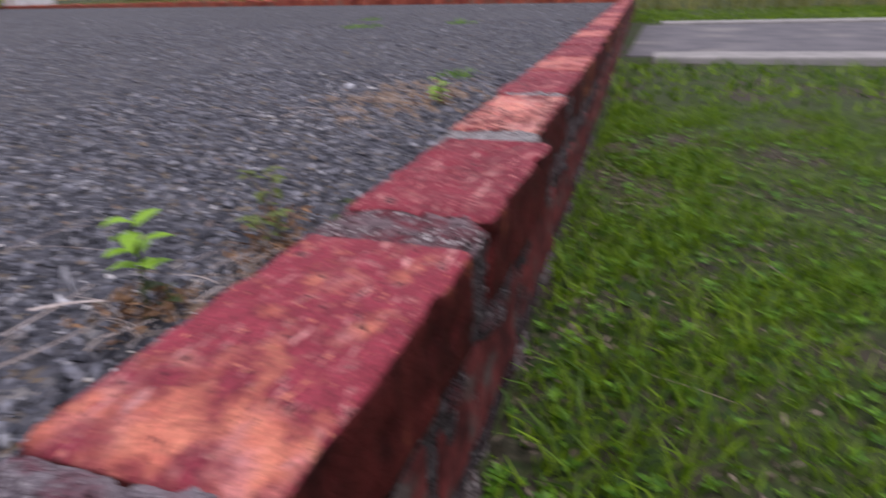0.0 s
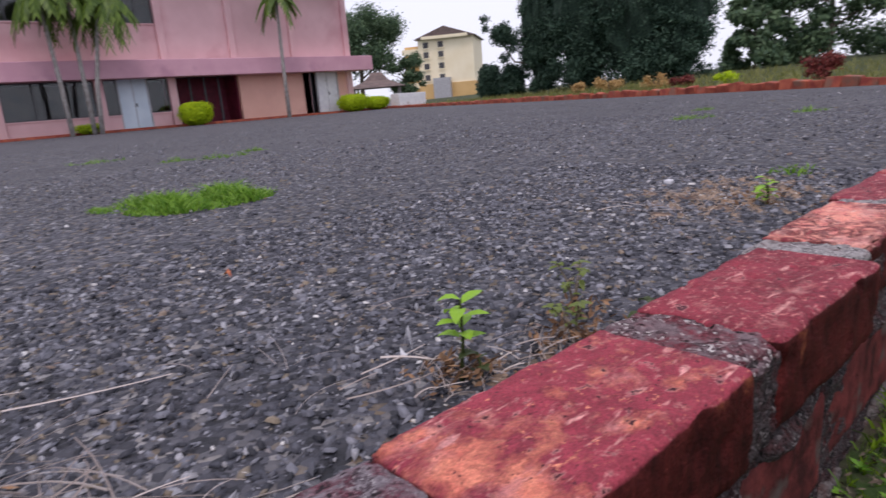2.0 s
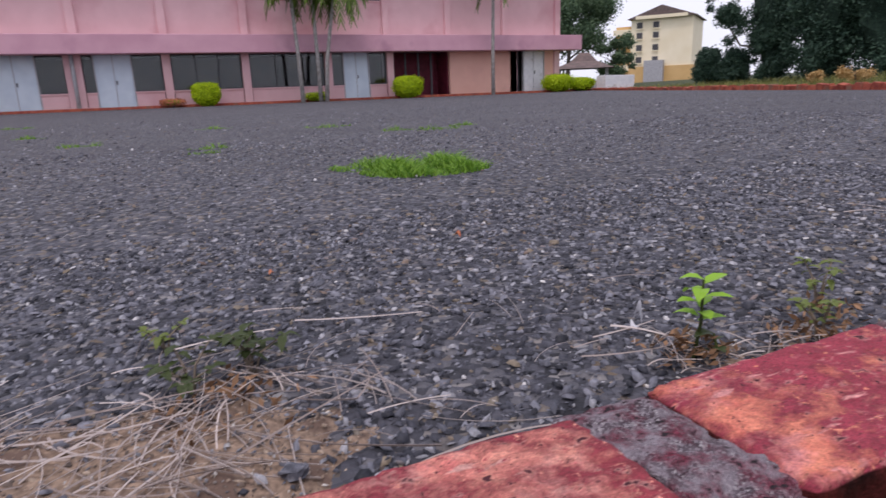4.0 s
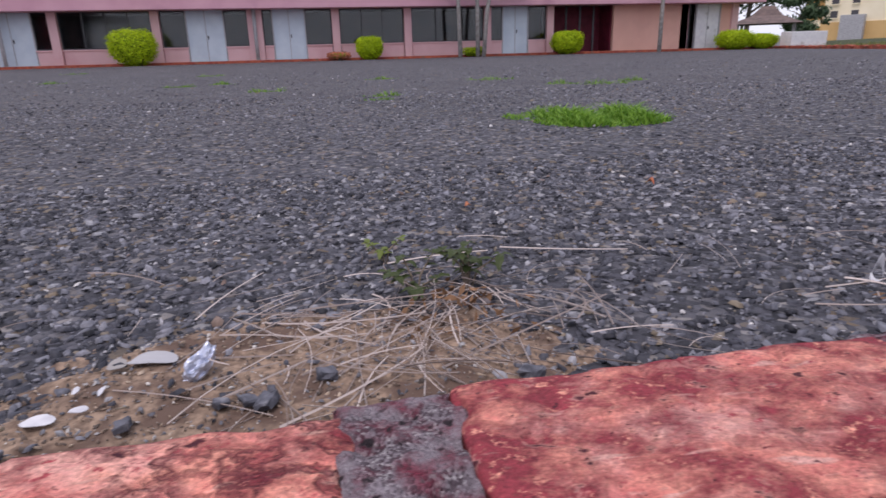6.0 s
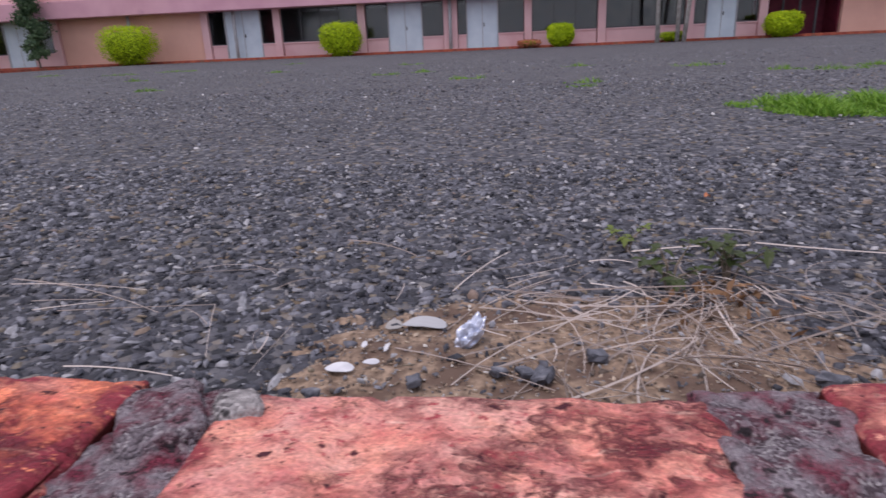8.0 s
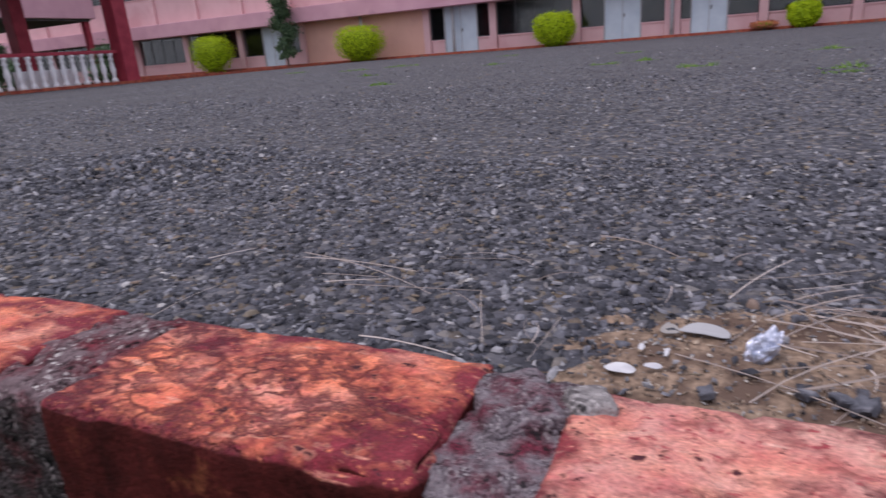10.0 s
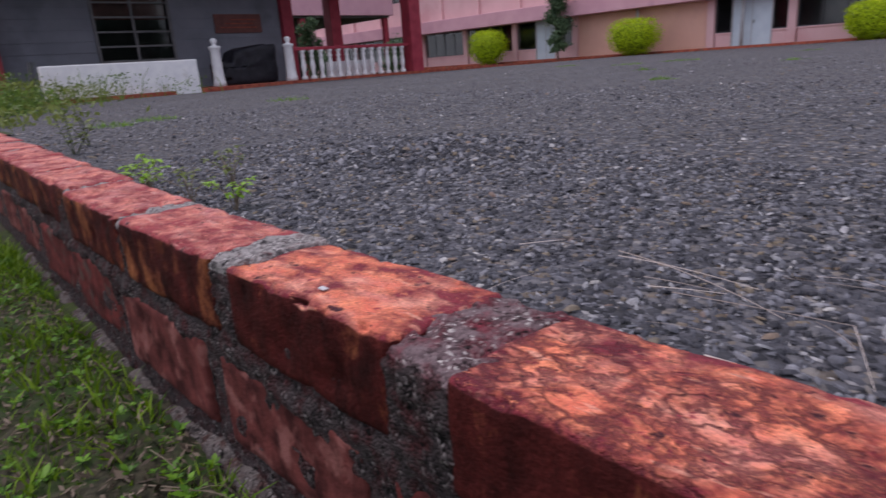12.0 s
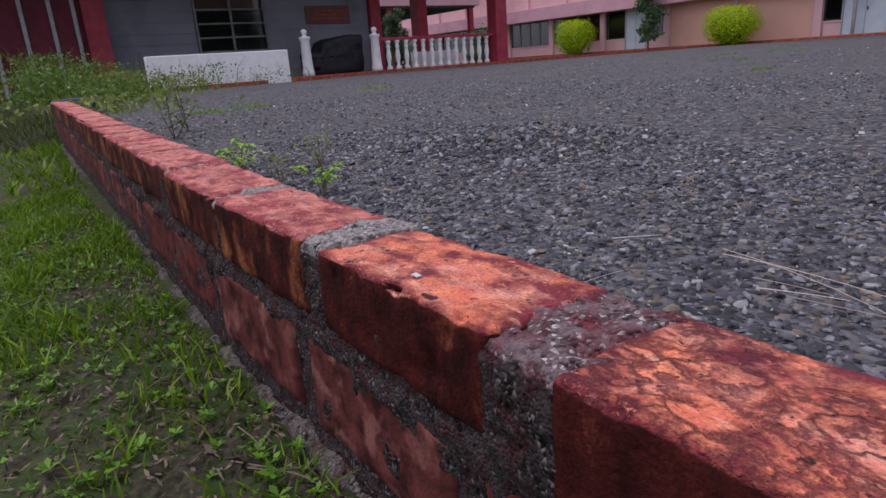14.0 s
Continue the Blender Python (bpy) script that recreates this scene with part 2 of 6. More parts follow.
def gravel_sheet(name):
    """Packed dark stone chips: cells of several greys with relief."""
    m = bpy.data.materials.new(name)
    m.use_nodes = True
    n, l = m.node_tree.nodes, m.node_tree.links
    b = n["Principled BSDF"]
    geo, vor, ramp, big, bm_, mix = (n.new("ShaderNodeNewGeometry"), n.new("ShaderNodeTexVoronoi"), n.new("ShaderNodeValToRGB"),
                                     n.new("ShaderNodeTexNoise"), n.new("ShaderNodeBump"), n.new("ShaderNodeMixRGB"))
    vor.inputs["Scale"].default_value = 85
    big.inputs["Scale"].default_value, big.inputs["Detail"].default_value = 0.9, 6
    l.new(geo.outputs["Position"], vor.inputs["Vector"]), l.new(geo.outputs["Position"], big.inputs["Vector"])
    sep = n.new("ShaderNodeSeparateColor")
    l.new(vor.outputs["Color"], sep.inputs[0])
    e = ramp.color_ramp.elements
    e[0].position, e[0].color = 0.0, (0.03, 0.031, 0.038, 1)
    e[1].position, e[1].color = 1.0, (0.36, 0.35, 0.36, 1)
    for pos, c in ((0.6, (0.11, 0.11, 0.135, 1)), (0.86, (0.18, 0.175, 0.19, 1)), (0.93, (0.17, 0.125, 0.085, 1))):
        k = e.new(pos)
        k.color = c
    l.new(sep.outputs[0], ramp.inputs["Fac"])
    mix.blend_type = "MULTIPLY"
    mix.inputs["Fac"].default_value = 0.5
    l.new(ramp.outputs["Color"], mix.inputs["Color1"]), l.new(big.outputs["Fac"], mix.inputs["Color2"])
    l.new(mix.outputs["Color"], b.inputs["Base Color"])
    bm_.inputs["Strength"].default_value, bm_.inputs["Distance"].default_value, bm_.invert = 0.9, 0.012, True
    l.new(vor.outputs["Distance"], bm_.inputs["Height"]), l.new(bm_.outputs[0], b.inputs["Normal"])
    b.inputs["Roughness"].default_value = 0.75
    b.inputs["Specular IOR Level"].default_value = 0.3
    return m


GREYS = ((0.0, (0.016, 0.017, 0.024)), (0.35, (0.050, 0.052, 0.068)), (0.66, (0.135, 0.138, 0.166)), (0.86, (0.235, 0.236, 0.27)), (0.875, (0.15, 0.125, 0.10)),
         (0.90, (0.22, 0.175, 0.125)), (0.915, (0.19, 0.13, 0.11)), (0.925, (0.23, 0.235, 0.26)), (0.99, (0.34, 0.335, 0.36)), (1.0, (0.62, 0.60, 0.59)))


def stone_chips(name, tones=GREYS):
    """Loose chips, each of its own tone: mostly greys, with a few brown, rusty and whitish ones."""
    m = bpy.data.materials.new(name)
    m.use_nodes = True
    n, l = m.node_tree.nodes, m.node_tree.links
    b = n["Principled BSDF"]
    geo, ramp, ns, mul = n.new("ShaderNodeNewGeometry"), n.new("ShaderNodeValToRGB"), n.new("ShaderNodeTexNoise"), n.new("ShaderNodeMixRGB")
    e = ramp.color_ramp.elements
    e[0].position, e[0].color = 0.0, (*tones[0][1], 1)
    e[1].position, e[1].color = 1.0, (*tones[-1][1], 1)
    for pos, c in tones[1:-1]:
        e.new(pos).color = (*c, 1)
    l.new(geo.outputs["Random Per Island"], ramp.inputs["Fac"])
    ns.inputs["Scale"].default_value, ns.inputs["Detail"].default_value = 220, 5
    l.new(geo.outputs["Position"], ns.inputs["Vector"])
    mul.blend_type = "OVERLAY"
    mul.inputs["Fac"].default_value = 0.6
    l.new(ramp.outputs["Color"], mul.inputs["Color1"]), l.new(ns.outputs["Fac"], mul.inputs["Color2"])
    l.new(mul.outputs["Color"], b.inputs["Base Color"])
    bp = n.new("ShaderNodeBump")
    bp.inputs["Strength"].default_value, bp.inputs["Distance"].default_value = 0.4, 0.001
    l.new(ns.outputs["Fac"], bp.inputs["Height"]), l.new(bp.outputs[0], b.inputs["Normal"])
    b.inputs["Roughness"].default_value = 0.62
    b.inputs["Specular IOR Level"].default_value = 0.35
    return m


def leafy(name, low, high, gloss=0.45, see=0.3):
    """Leaf blades: two greens by blade, some light through them."""
    m = bpy.data.materials.new(name)
    m.use_nodes = True
    n, l = m.node_tree.nodes, m.node_tree.links
    b, out = n["Principled BSDF"], n["Material Output"]
    geo, ramp, tr, mx = n.new("ShaderNodeNewGeometry"), n.new("ShaderNodeValToRGB"), n.new("ShaderNodeBsdfTranslucent"), n.new("ShaderNodeMixShader")
    ramp.color_ramp.elements[0].color, ramp.color_ramp.elements[1].color = (*low, 1), (*high, 1)
    l.new(geo.outputs["Random Per Island"], ramp.inputs["Fac"])
    l.new(ramp.outputs["Color"], b.inputs["Base Color"]), l.new(ramp.outputs["Color"], tr.inputs["Color"])
    b.inputs["Roughness"].default_value = gloss
    b.inputs["Specular IOR Level"].default_value = 0.25
    mx.inputs[0].default_value = see
    l.new(b.outputs[0], mx.inputs[1]), l.new(tr.outputs[0], mx.inputs[2]), l.new(mx.outputs[0], out.inputs["Surface"])
    return m


def window_glass(name):
    m = bpy.data.materials.new(name)
    m.use_nodes = True
    b = m.node_tree.nodes["Principled BSDF"]
    b.inputs["Base Color"].default_value = (0.75, 0.8, 0.82, 1)
    b.inputs["Roughness"].default_value = 0.06
    b.inputs["Transmission Weight"].default_value = 1.0
    b.inputs["IOR"].default_value = 1.45
    return m


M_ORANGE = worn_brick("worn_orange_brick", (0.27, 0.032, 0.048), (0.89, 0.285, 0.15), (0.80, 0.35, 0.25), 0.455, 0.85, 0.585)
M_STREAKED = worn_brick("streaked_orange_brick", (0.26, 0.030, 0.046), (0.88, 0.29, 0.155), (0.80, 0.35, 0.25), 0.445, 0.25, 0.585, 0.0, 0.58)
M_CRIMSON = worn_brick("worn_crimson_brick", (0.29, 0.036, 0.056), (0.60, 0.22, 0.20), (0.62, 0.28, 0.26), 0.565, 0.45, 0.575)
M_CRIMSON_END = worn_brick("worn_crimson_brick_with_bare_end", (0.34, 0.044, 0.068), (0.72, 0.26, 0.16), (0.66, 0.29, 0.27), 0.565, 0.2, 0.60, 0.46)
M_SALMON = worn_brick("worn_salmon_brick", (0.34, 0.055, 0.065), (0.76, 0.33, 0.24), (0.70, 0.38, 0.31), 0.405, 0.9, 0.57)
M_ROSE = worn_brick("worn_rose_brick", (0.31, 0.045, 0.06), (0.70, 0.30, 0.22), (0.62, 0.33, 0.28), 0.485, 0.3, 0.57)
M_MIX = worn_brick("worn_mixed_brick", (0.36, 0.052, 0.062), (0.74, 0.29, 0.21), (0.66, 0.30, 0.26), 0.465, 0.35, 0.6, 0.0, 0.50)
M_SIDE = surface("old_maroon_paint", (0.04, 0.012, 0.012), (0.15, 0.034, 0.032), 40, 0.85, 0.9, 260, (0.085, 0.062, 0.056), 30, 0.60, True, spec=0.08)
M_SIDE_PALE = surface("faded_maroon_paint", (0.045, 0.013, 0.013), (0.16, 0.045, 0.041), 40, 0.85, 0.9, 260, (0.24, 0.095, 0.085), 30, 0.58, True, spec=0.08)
M_MORTAR = grainy_mortar("rough_mortar", (0.075, 0.056, 0.067), (0.205, 0.175, 0.195), (0.34, 0.31, 0.32), (0.20, 0.035, 0.06), 0.52, 700)
M_MORTAR_PAINTED = grainy_mortar("painted_mortar", (0.045, 0.026, 0.030), (0.155, 0.11, 0.12), (0.50, 0.46, 0.45), (0.19, 0.035, 0.05), 0.52)
M_MORTAR_PALE = grainy_mortar("pale_mortar", (0.10, 0.09, 0.095), (0.27, 0.25, 0.25), (0.45, 0.42, 0.42), (0.17, 0.04, 0.05), 0.63)
M_MORTAR_DARK = grainy_mortar("dark_mortar", (0.008, 0.006, 0.007), (0.044, 0.034, 0.036), (0.16, 0.14, 0.14), (0.07, 0.016, 0.018), 0.54)
M_PLASTER = grainy_mortar("grey_footing_plaster", (0.035, 0.03, 0.03), (0.115, 0.10, 0.098), (0.22, 0.20, 0.20), (0.09, 0.04, 0.035), 0.56)
M_GRAVEL = gravel_sheet("packed_gravel")
M_CHIPS = stone_chips("stone_chips")
M_SOIL = surface("sandy_soil", (0.145, 0.10, 0.074), (0.33, 0.235, 0.17), 130, 0.95, 1.0, 420, (0.12, 0.078, 0.06), 22, 0.55)
M_LAWN = surface("lawn_soil", (0.019, 0.026, 0.009), (0.05, 0.074, 0.016), 60.0, 0.95, 1.0, 140, (0.048, 0.038, 0.027), 5.0, 0.58)
M_EARTH = surface("trodden_earth", (0.014, 0.015, 0.008), (0.060, 0.054, 0.034), 110, 0.95, 1.0, 330, (0.026, 0.052, 0.011), 26, 0.52)
M_BLADE = leafy("grass_blades", (0.036, 0.105, 0.005), (0.205, 0.335, 0.014))
M_CREEPER = leafy("creeping_plant_leaves", (0.045, 0.14, 0.012), (0.17, 0.36, 0.03))
M_TWIG = leafy("dead_twigs", (0.12, 0.09, 0.065), (0.32, 0.26, 0.2), 0.8, 0.05)
M_BLADE_FAR = leafy("tuft_blades", (0.085, 0.22, 0.02), (0.23, 0.40, 0.05))
M_WEED = leafy("weed_leaves", (0.20, 0.42, 0.03), (0.42, 0.62, 0.07))
M_WEED_DARK = leafy("weed_leaves_dull", (0.035, 0.055, 0.018), (0.105, 0.13, 0.04))
M_RANK = leafy("rank_weed_leaves", (0.05, 0.10, 0.018), (0.17, 0.27, 0.05))
M_WEED_OLIVE = leafy("weed_leaves_olive", (0.10, 0.14, 0.03), (0.25, 0.30, 0.07))
M_WITHERED = leafy("withered_leaves", (0.10, 0.05, 0.025), (0.36, 0.21, 0.12), 0.8, 0.1)
M_PALM = leafy("palm_leaves", (0.05, 0.10, 0.015), (0.14, 0.22, 0.035))
M_STRAW = leafy("dry_straw", (0.24, 0.19, 0.172), (0.68, 0.595, 0.56), 0.7, 0.1)
M_BUSH = leafy("hedge_leaves", (0.24, 0.38, 0.006), (0.60, 0.74, 0.014), 0.55, 0.35)
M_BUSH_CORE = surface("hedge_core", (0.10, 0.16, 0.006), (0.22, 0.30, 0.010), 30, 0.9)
M_TREE = leafy("conifer_leaves", (0.020, 0.050, 0.036), (0.066, 0.122, 0.078), 0.6, 0.2)
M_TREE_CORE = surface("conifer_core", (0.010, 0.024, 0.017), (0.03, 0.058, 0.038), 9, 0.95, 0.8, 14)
M_TREE2 = leafy("broad_leaves", (0.048, 0.095, 0.056), (0.135, 0.21, 0.105), 0.6, 0.25)
M_REDLEAF = leafy("red_leaves", (0.10, 0.02, 0.02), (0.24, 0.05, 0.04), 0.6, 0.2)
M_TAN = leafy("dry_shrub_leaves", (0.35, 0.2, 0.06), (0.6, 0.42, 0.2), 0.7, 0.2)
M_BARK = surface("bark", (0.06, 0.045, 0.035), (0.2, 0.17, 0.14), 12, 0.9, 0.8, 40)
M_PALMBARK = surface("palm_bark", (0.26, 0.24, 0.22), (0.42, 0.4, 0.38), 9, 0.9, 0.5, 30)
M_PINK = surface("pink_wall_paint", (0.71, 0.44, 0.455), (0.77, 0.49, 0.505), 1.2, 0.75, 0.15, 30, (0.66, 0.37, 0.39), 0.5, 0.62)
M_PEACH = surface("peach_wall_paint", (0.74, 0.42, 0.34), (0.80, 0.47, 0.38), 1.2, 0.75, 0.15, 30, (0.70, 0.39, 0.33), 0.5, 0.62)
M_MAUVE = surface("mauve_canopy_paint", (0.56, 0.30, 0.37), (0.64, 0.36, 0.43), 1.0, 0.75, 0.15, 30, (0.48, 0.25, 0.32), 0.7, 0.66)
M_DOOR = surface("pale_blue_door", (0.56, 0.65, 0.74), (0.64, 0.73, 0.81), 2.0, 0.5, 0.1, 30)
M_WHITE = surface("white_paint", (0.72, 0.72, 0.76), (0.82, 0.82, 0.84), 6.0, 0.6, 0.15, 60, (0.5, 0.48, 0.46), 2.5, 0.68)
M_FRAME = surface("dark_frame", (0.05, 0.05, 0.055), (0.09, 0.09, 0.1), 6, 0.5)
M_BAR = surface("dull_bar", (0.13, 0.13, 0.14), (0.19, 0.19, 0.2), 6, 0.6)
M_PIPE = surface("grey_pipe", (0.33, 0.33, 0.35), (0.45, 0.45, 0.47), 6, 0.5)
# room and porch interiors: their shade is painted as a dark base colour
M_INSIDE = surface("deep_shade", (0.08, 0.08, 0.085), (0.13, 0.12, 0.12), 2, 0.9)
M_GLASS = window_glass("window_glass")
M_REDPOST = surface("red_post_paint", (0.28, 0.028, 0.05), (0.38, 0.045, 0.07), 4, 0.5, 0.1, 40)
M_MAROON = surface("maroon_panel", (0.11, 0.012, 0.028), (0.17, 0.02, 0.04), 4, 0.6, 0.1, 40)
M_GREYWALL = surface("grey_wall_paint", (0.17, 0.18, 0.22), (0.21, 0.22, 0.265), 1.5, 0.8, 0.15, 40, (0.14, 0.15, 0.185), 0.9, 0.6)
M_BLACK = surface("black_cover", (0.008, 0.008, 0.012), (0.02, 0.02, 0.03), 6, 0.6, 0.4, 12)
M_SIGN = surface("brown_sign", (0.12, 0.045, 0.04), (0.18, 0.07, 0.06), 8, 0.6)
M_KERB = surface("red_kerb_paint", (0.22, 0.04, 0.03), (0.42, 0.11, 0.06), 7, 0.8, 0.4, 60, (0.2, 0.1, 0.07), 3.0, 0.62, True)
M_CREAM = surface("cream_wall", (0.84, 0.74, 0.53), (0.89, 0.80, 0.60), 0.5, 0.8, 0.1, 10)
M_OCHRE = surface("ochre_wall", (0.60, 0.38, 0.16), (0.68, 0.45, 0.2), 0.5, 0.8, 0.1, 10)
M_ROOF = surface("dull_roof", (0.11, 0.085, 0.08), (0.18, 0.13, 0.12), 3, 0.8, 0.4, 20)
M_ROAD = surface("worn_road", (0.10, 0.095, 0.105), (0.15, 0.14, 0.15), 6, 0.9, 0.4, 80, (0.2, 0.185, 0.18), 2.0, 0.62)
M_CONCRETE = surface("pale_concrete", (0.24, 0.23, 0.22), (0.33, 0.31, 0.3), 9, 0.9, 0.4, 80)
M_PAPER = surface("litter_paper", (0.46, 0.46, 0.5), (0.62, 0.62, 0.65), 60, 0.6, 0.2, 90)
M_FOIL = surface("crumpled_foil", (0.36, 0.40, 0.52), (0.7, 0.73, 0.85), 160, 0.3, 0.8, 140, metal=0.6)
M_STONE = surface("dark_stone", (0.05, 0.052, 0.066), (0.13, 0.133, 0.16), 120, 0.65, 0.4, 260, (0.2, 0.2, 0.22), 60, 0.62, True)
M_RUST = surface("rusty_fragment", (0.36, 0.10, 0.05), (0.5, 0.2, 0.1), 90, 0.8, 0.4, 200)


# ---- builders ----
def part(name, bm, material, parent=None, label="", smooth=False):
    """Links a bmesh as one mesh object, under a thing or part if one is given."""
    me = bpy.data.meshes.new(name)
    bm.to_mesh(me)
    bm.free()
    for mt in material if isinstance(material, (list, tuple)) else (material,):
        me.materials.append(mt)
    if smooth:
        me.shade_smooth()
    ob = new(name, me)
    ob.parent = parent
    if label:
        ob["label"] = label
    return ob


def thing(name, label, category, at=(0, 0, 0), group="", kind=""):
    return tagged(place_empty(name, at), label, category, group, kind)


def place_empty(name, at):
    ob = new(name)
    ob.location = at
    return ob


def mesh_np(name, verts, faces, material, parent=None, smooth=False):
    """A mesh object from arrays; faces all of one size."""
    me = bpy.data.meshes.new(name)
    verts, faces = np.asarray(verts, np.float32), np.asarray(faces, np.int32)
    k = faces.shape[1]
    me.vertices.add(len(verts))
    me.vertices.foreach_set("co", verts.ravel())
    me.loops.add(faces.size)
    me.loops.foreach_set("vertex_index", faces.ravel())
    me.polygons.add(len(faces))
    me.polygons.foreach_set("loop_start", np.arange(0, faces.size, k, dtype=np.int32))
    me.materials.append(material)
    me.update(calc_edges=True)
    if smooth:
        me.shade_smooth()
    ob = new(name, me)
    ob.parent = parent
    return ob


def add_box(bm, x0, x1, y0, y1, z0, z1, bevel=0.0):
    m = Matrix.Translation(((x0 + x1) / 2, (y0 + y1) / 2, (z0 + z1) / 2)) @ Matrix.Diagonal((x1 - x0, y1 - y0, z1 - z0, 1))
    g = bmesh.ops.create_cube(bm, size=1, matrix=m)
    if bevel:
        edges = list({e for v in g["verts"] for e in v.link_edges})
        bmesh.ops.bevel(bm, geom=edges, offset=bevel, segments=2, affect="EDGES", profile=0.6)
    return bm


def box(x0, x1, y0, y1, z0, z1, bevel=0.0):
    return add_box(bmesh.new(), x0, x1, y0, y1, z0, z1, bevel)


def lathe(profile, seg=12, at=(0, 0, 0)):
    """A turned shape from (radius, height) pairs."""
    bm = bmesh.new()
    rings = [[bm.verts.new((at[0] + r * math.cos(6.28319 * i / seg), at[1] + r * math.sin(6.28319 * i / seg), at[2] + z)) for i in range(seg)] for r, z in profile]
    for a, b in zip(rings, rings[1:]):
        for i in range(seg):
            bm.faces.new((a[i], a[(i + 1) % seg], b[(i + 1) % seg], b[i]))
    bm.faces.new(rings[0][::-1]), bm.faces.new(rings[-1])
    return bm


def add_tube(bm, points, r0, r1, seg=6):
    """A tapered tube through points."""
    pts = [Vector(p) for p in points]
    rings = []
    for i, p in enumerate(pts):
        d = (pts[min(i + 1, len(pts) - 1)] - pts[max(i - 1, 0)]).normalized()
        a = d.cross(Vector((0.3, 0.2, 1)) if abs(d.z) < 0.9 else Vector((1, 0.1, 0))).normalized()
        b = d.cross(a)
        r = r0 + (r1 - r0) * i / max(1, len(pts) - 1)
        rings.append([bm.verts.new(p + a * r * math.cos(6.28319 * k / seg) + b * r * math.sin(6.28319 * k / seg)) for k in range(seg)])
    for a, b in zip(rings, rings[1:]):
        for i in range(seg):
            bm.faces.new((a[i], a[(i + 1) % seg], b[(i + 1) % seg], b[i]))
    bm.faces.new(rings[0][::-1]), bm.faces.new(rings[-1])
    return bm


def worn_block(lx, ly, lz, r, rng, nx, ny, nz, rough, chip, freq=28.0):
    """A block with rounded, chipped edges and an uneven skin, centred on the origin. Faces that look up take slot 0, the rest slot 1."""
    def steps(h, n):
        inner = list(np.linspace(-h + r, h - r, n))
        return [-h, -h + r * 0.3] + inner + [h - r * 0.3, h]
    ax, ay, az = steps(lx / 2, nx), steps(ly / 2, ny), steps(lz / 2, nz)
    bm, made = bmesh.new(), {}
    off = Vector((rng.uniform(0, 50), rng.uniform(0, 50), rng.uniform(0, 50)))
    h = Vector((lx / 2, ly / 2, lz / 2))

    def vert(i, j, k):
        if (i, j, k) not in made:
            p = Vector((ax[i], ay[j], az[k]))
            core = Vector([max(-(h[a] - r), min(h[a] - r, p[a])) for a in range(3)])
            d = p - core
            edge = sum(abs(d[a]) > r * 0.2 for a in range(3)) >= 2
            out = d.normalized()
            p = core + out * r
            w = noise.noise(p * freq + off) * rough + noise.noise(p * freq * 4.3 + off) * rough * (0.45 if freq > 40 else 0.15)
            w -= max(0.0, noise.noise(p * 62 + off * 3) - 0.28) * chip * 0.7
            if edge:
                w -= max(0.0, noise.noise(p * 45 + off * 2) - 0.12) * chip
            made[i, j, k] = bm.verts.new(p + out * w)
        return made[i, j, k]

    na, nb, nc = len(ax) - 1, len(ay) - 1, len(az) - 1
    for k, flip in ((0, 1), (nc, 0)):
        for i in range(na):
            for j in range(nb):
                q = (vert(i, j, k), vert(i + 1, j, k), vert(i + 1, j + 1, k), vert(i, j + 1, k))
                bm.faces.new(q[::-1] if flip else q)
    for j, flip in ((0, 0), (nb, 1)):
        for i in range(na):
            for k in range(nc):
                q = (vert(i, j, k), vert(i + 1, j, k), vert(i + 1, j, k + 1), vert(i, j, k + 1))
                bm.faces.new(q[::-1] if flip else q)
    for i, flip in ((0, 1), (na, 0)):
        for j in range(nb):
            for k in range(nc):
                q = (vert(i, j, k), vert(i, j + 1, k), vert(i, j + 1, k + 1), vert(i, j, k + 1))
                bm.faces.new(q[::-1] if flip else q)
    bm.normal_update()
    for f in bm.faces:
        f.material_index = 0 if f.normal.z > 0.55 else 1
    return bm


def leaf_quads(centres, normals, length, width, rng):
    """Folded leaf quads as arrays of vertices and faces."""
    n = len(centres)
    normals = normals / np.maximum(np.linalg.norm(normals, axis=1, keepdims=True), 1e-6)
    t = np.cross(normals, rng.normal(size=(n, 3)))
    t /= np.maximum(np.linalg.norm(t, axis=1, keepdims=True), 1e-6)
    b = np.cross(normals, t)
    ln = (length * rng.uniform(0.6, 1.3, n))[:, None]
    wd = (width * rng.uniform(0.6, 1.3, n))[:, None]
    v = np.stack([centres - t * ln / 2, centres + b * wd / 2, centres + t * ln / 2, centres - b * wd / 2], 1).reshape(-1, 3)
    return v, np.arange(4 * n).reshape(-1, 4)


def blades(xy, z, height, width, lean, rng):
    """Grass blades, each a bent strip of two quads."""
    n = len(xy)
    a, c = rng.uniform(0, 6.283, n), rng.uniform(0, 6.283, n)
    hgt = height * rng.uniform(0.4, 1.3, n)
    side = np.stack([np.cos(a), np.sin(a), np.zeros(n)], 1) * (width * rng.uniform(0.6, 1.3, n))[:, None] / 2
    go = np.stack([np.cos(c), np.sin(c), np.zeros(n)], 1) * (hgt * rng.uniform(0.2, 1.0, n) * lean)[:, None]
    base = np.column_stack([xy, z])
    up = np.column_stack([np.zeros(n), np.zeros(n), hgt])
    mid, tip = base + up * 0.6 + go * 0.35, base + up * 0.95 + go
    v = np.stack([base - side, base + side, mid + side * 0.8, mid - side * 0.8, tip + side * 0.15, tip - side * 0.15], 1).reshape(-1, 3)
    k = np.arange(n)[:, None] * 6
    return v, np.concatenate([k + np.array([[0, 1, 2, 3]]), k + np.array([[3, 2, 4, 5]])])


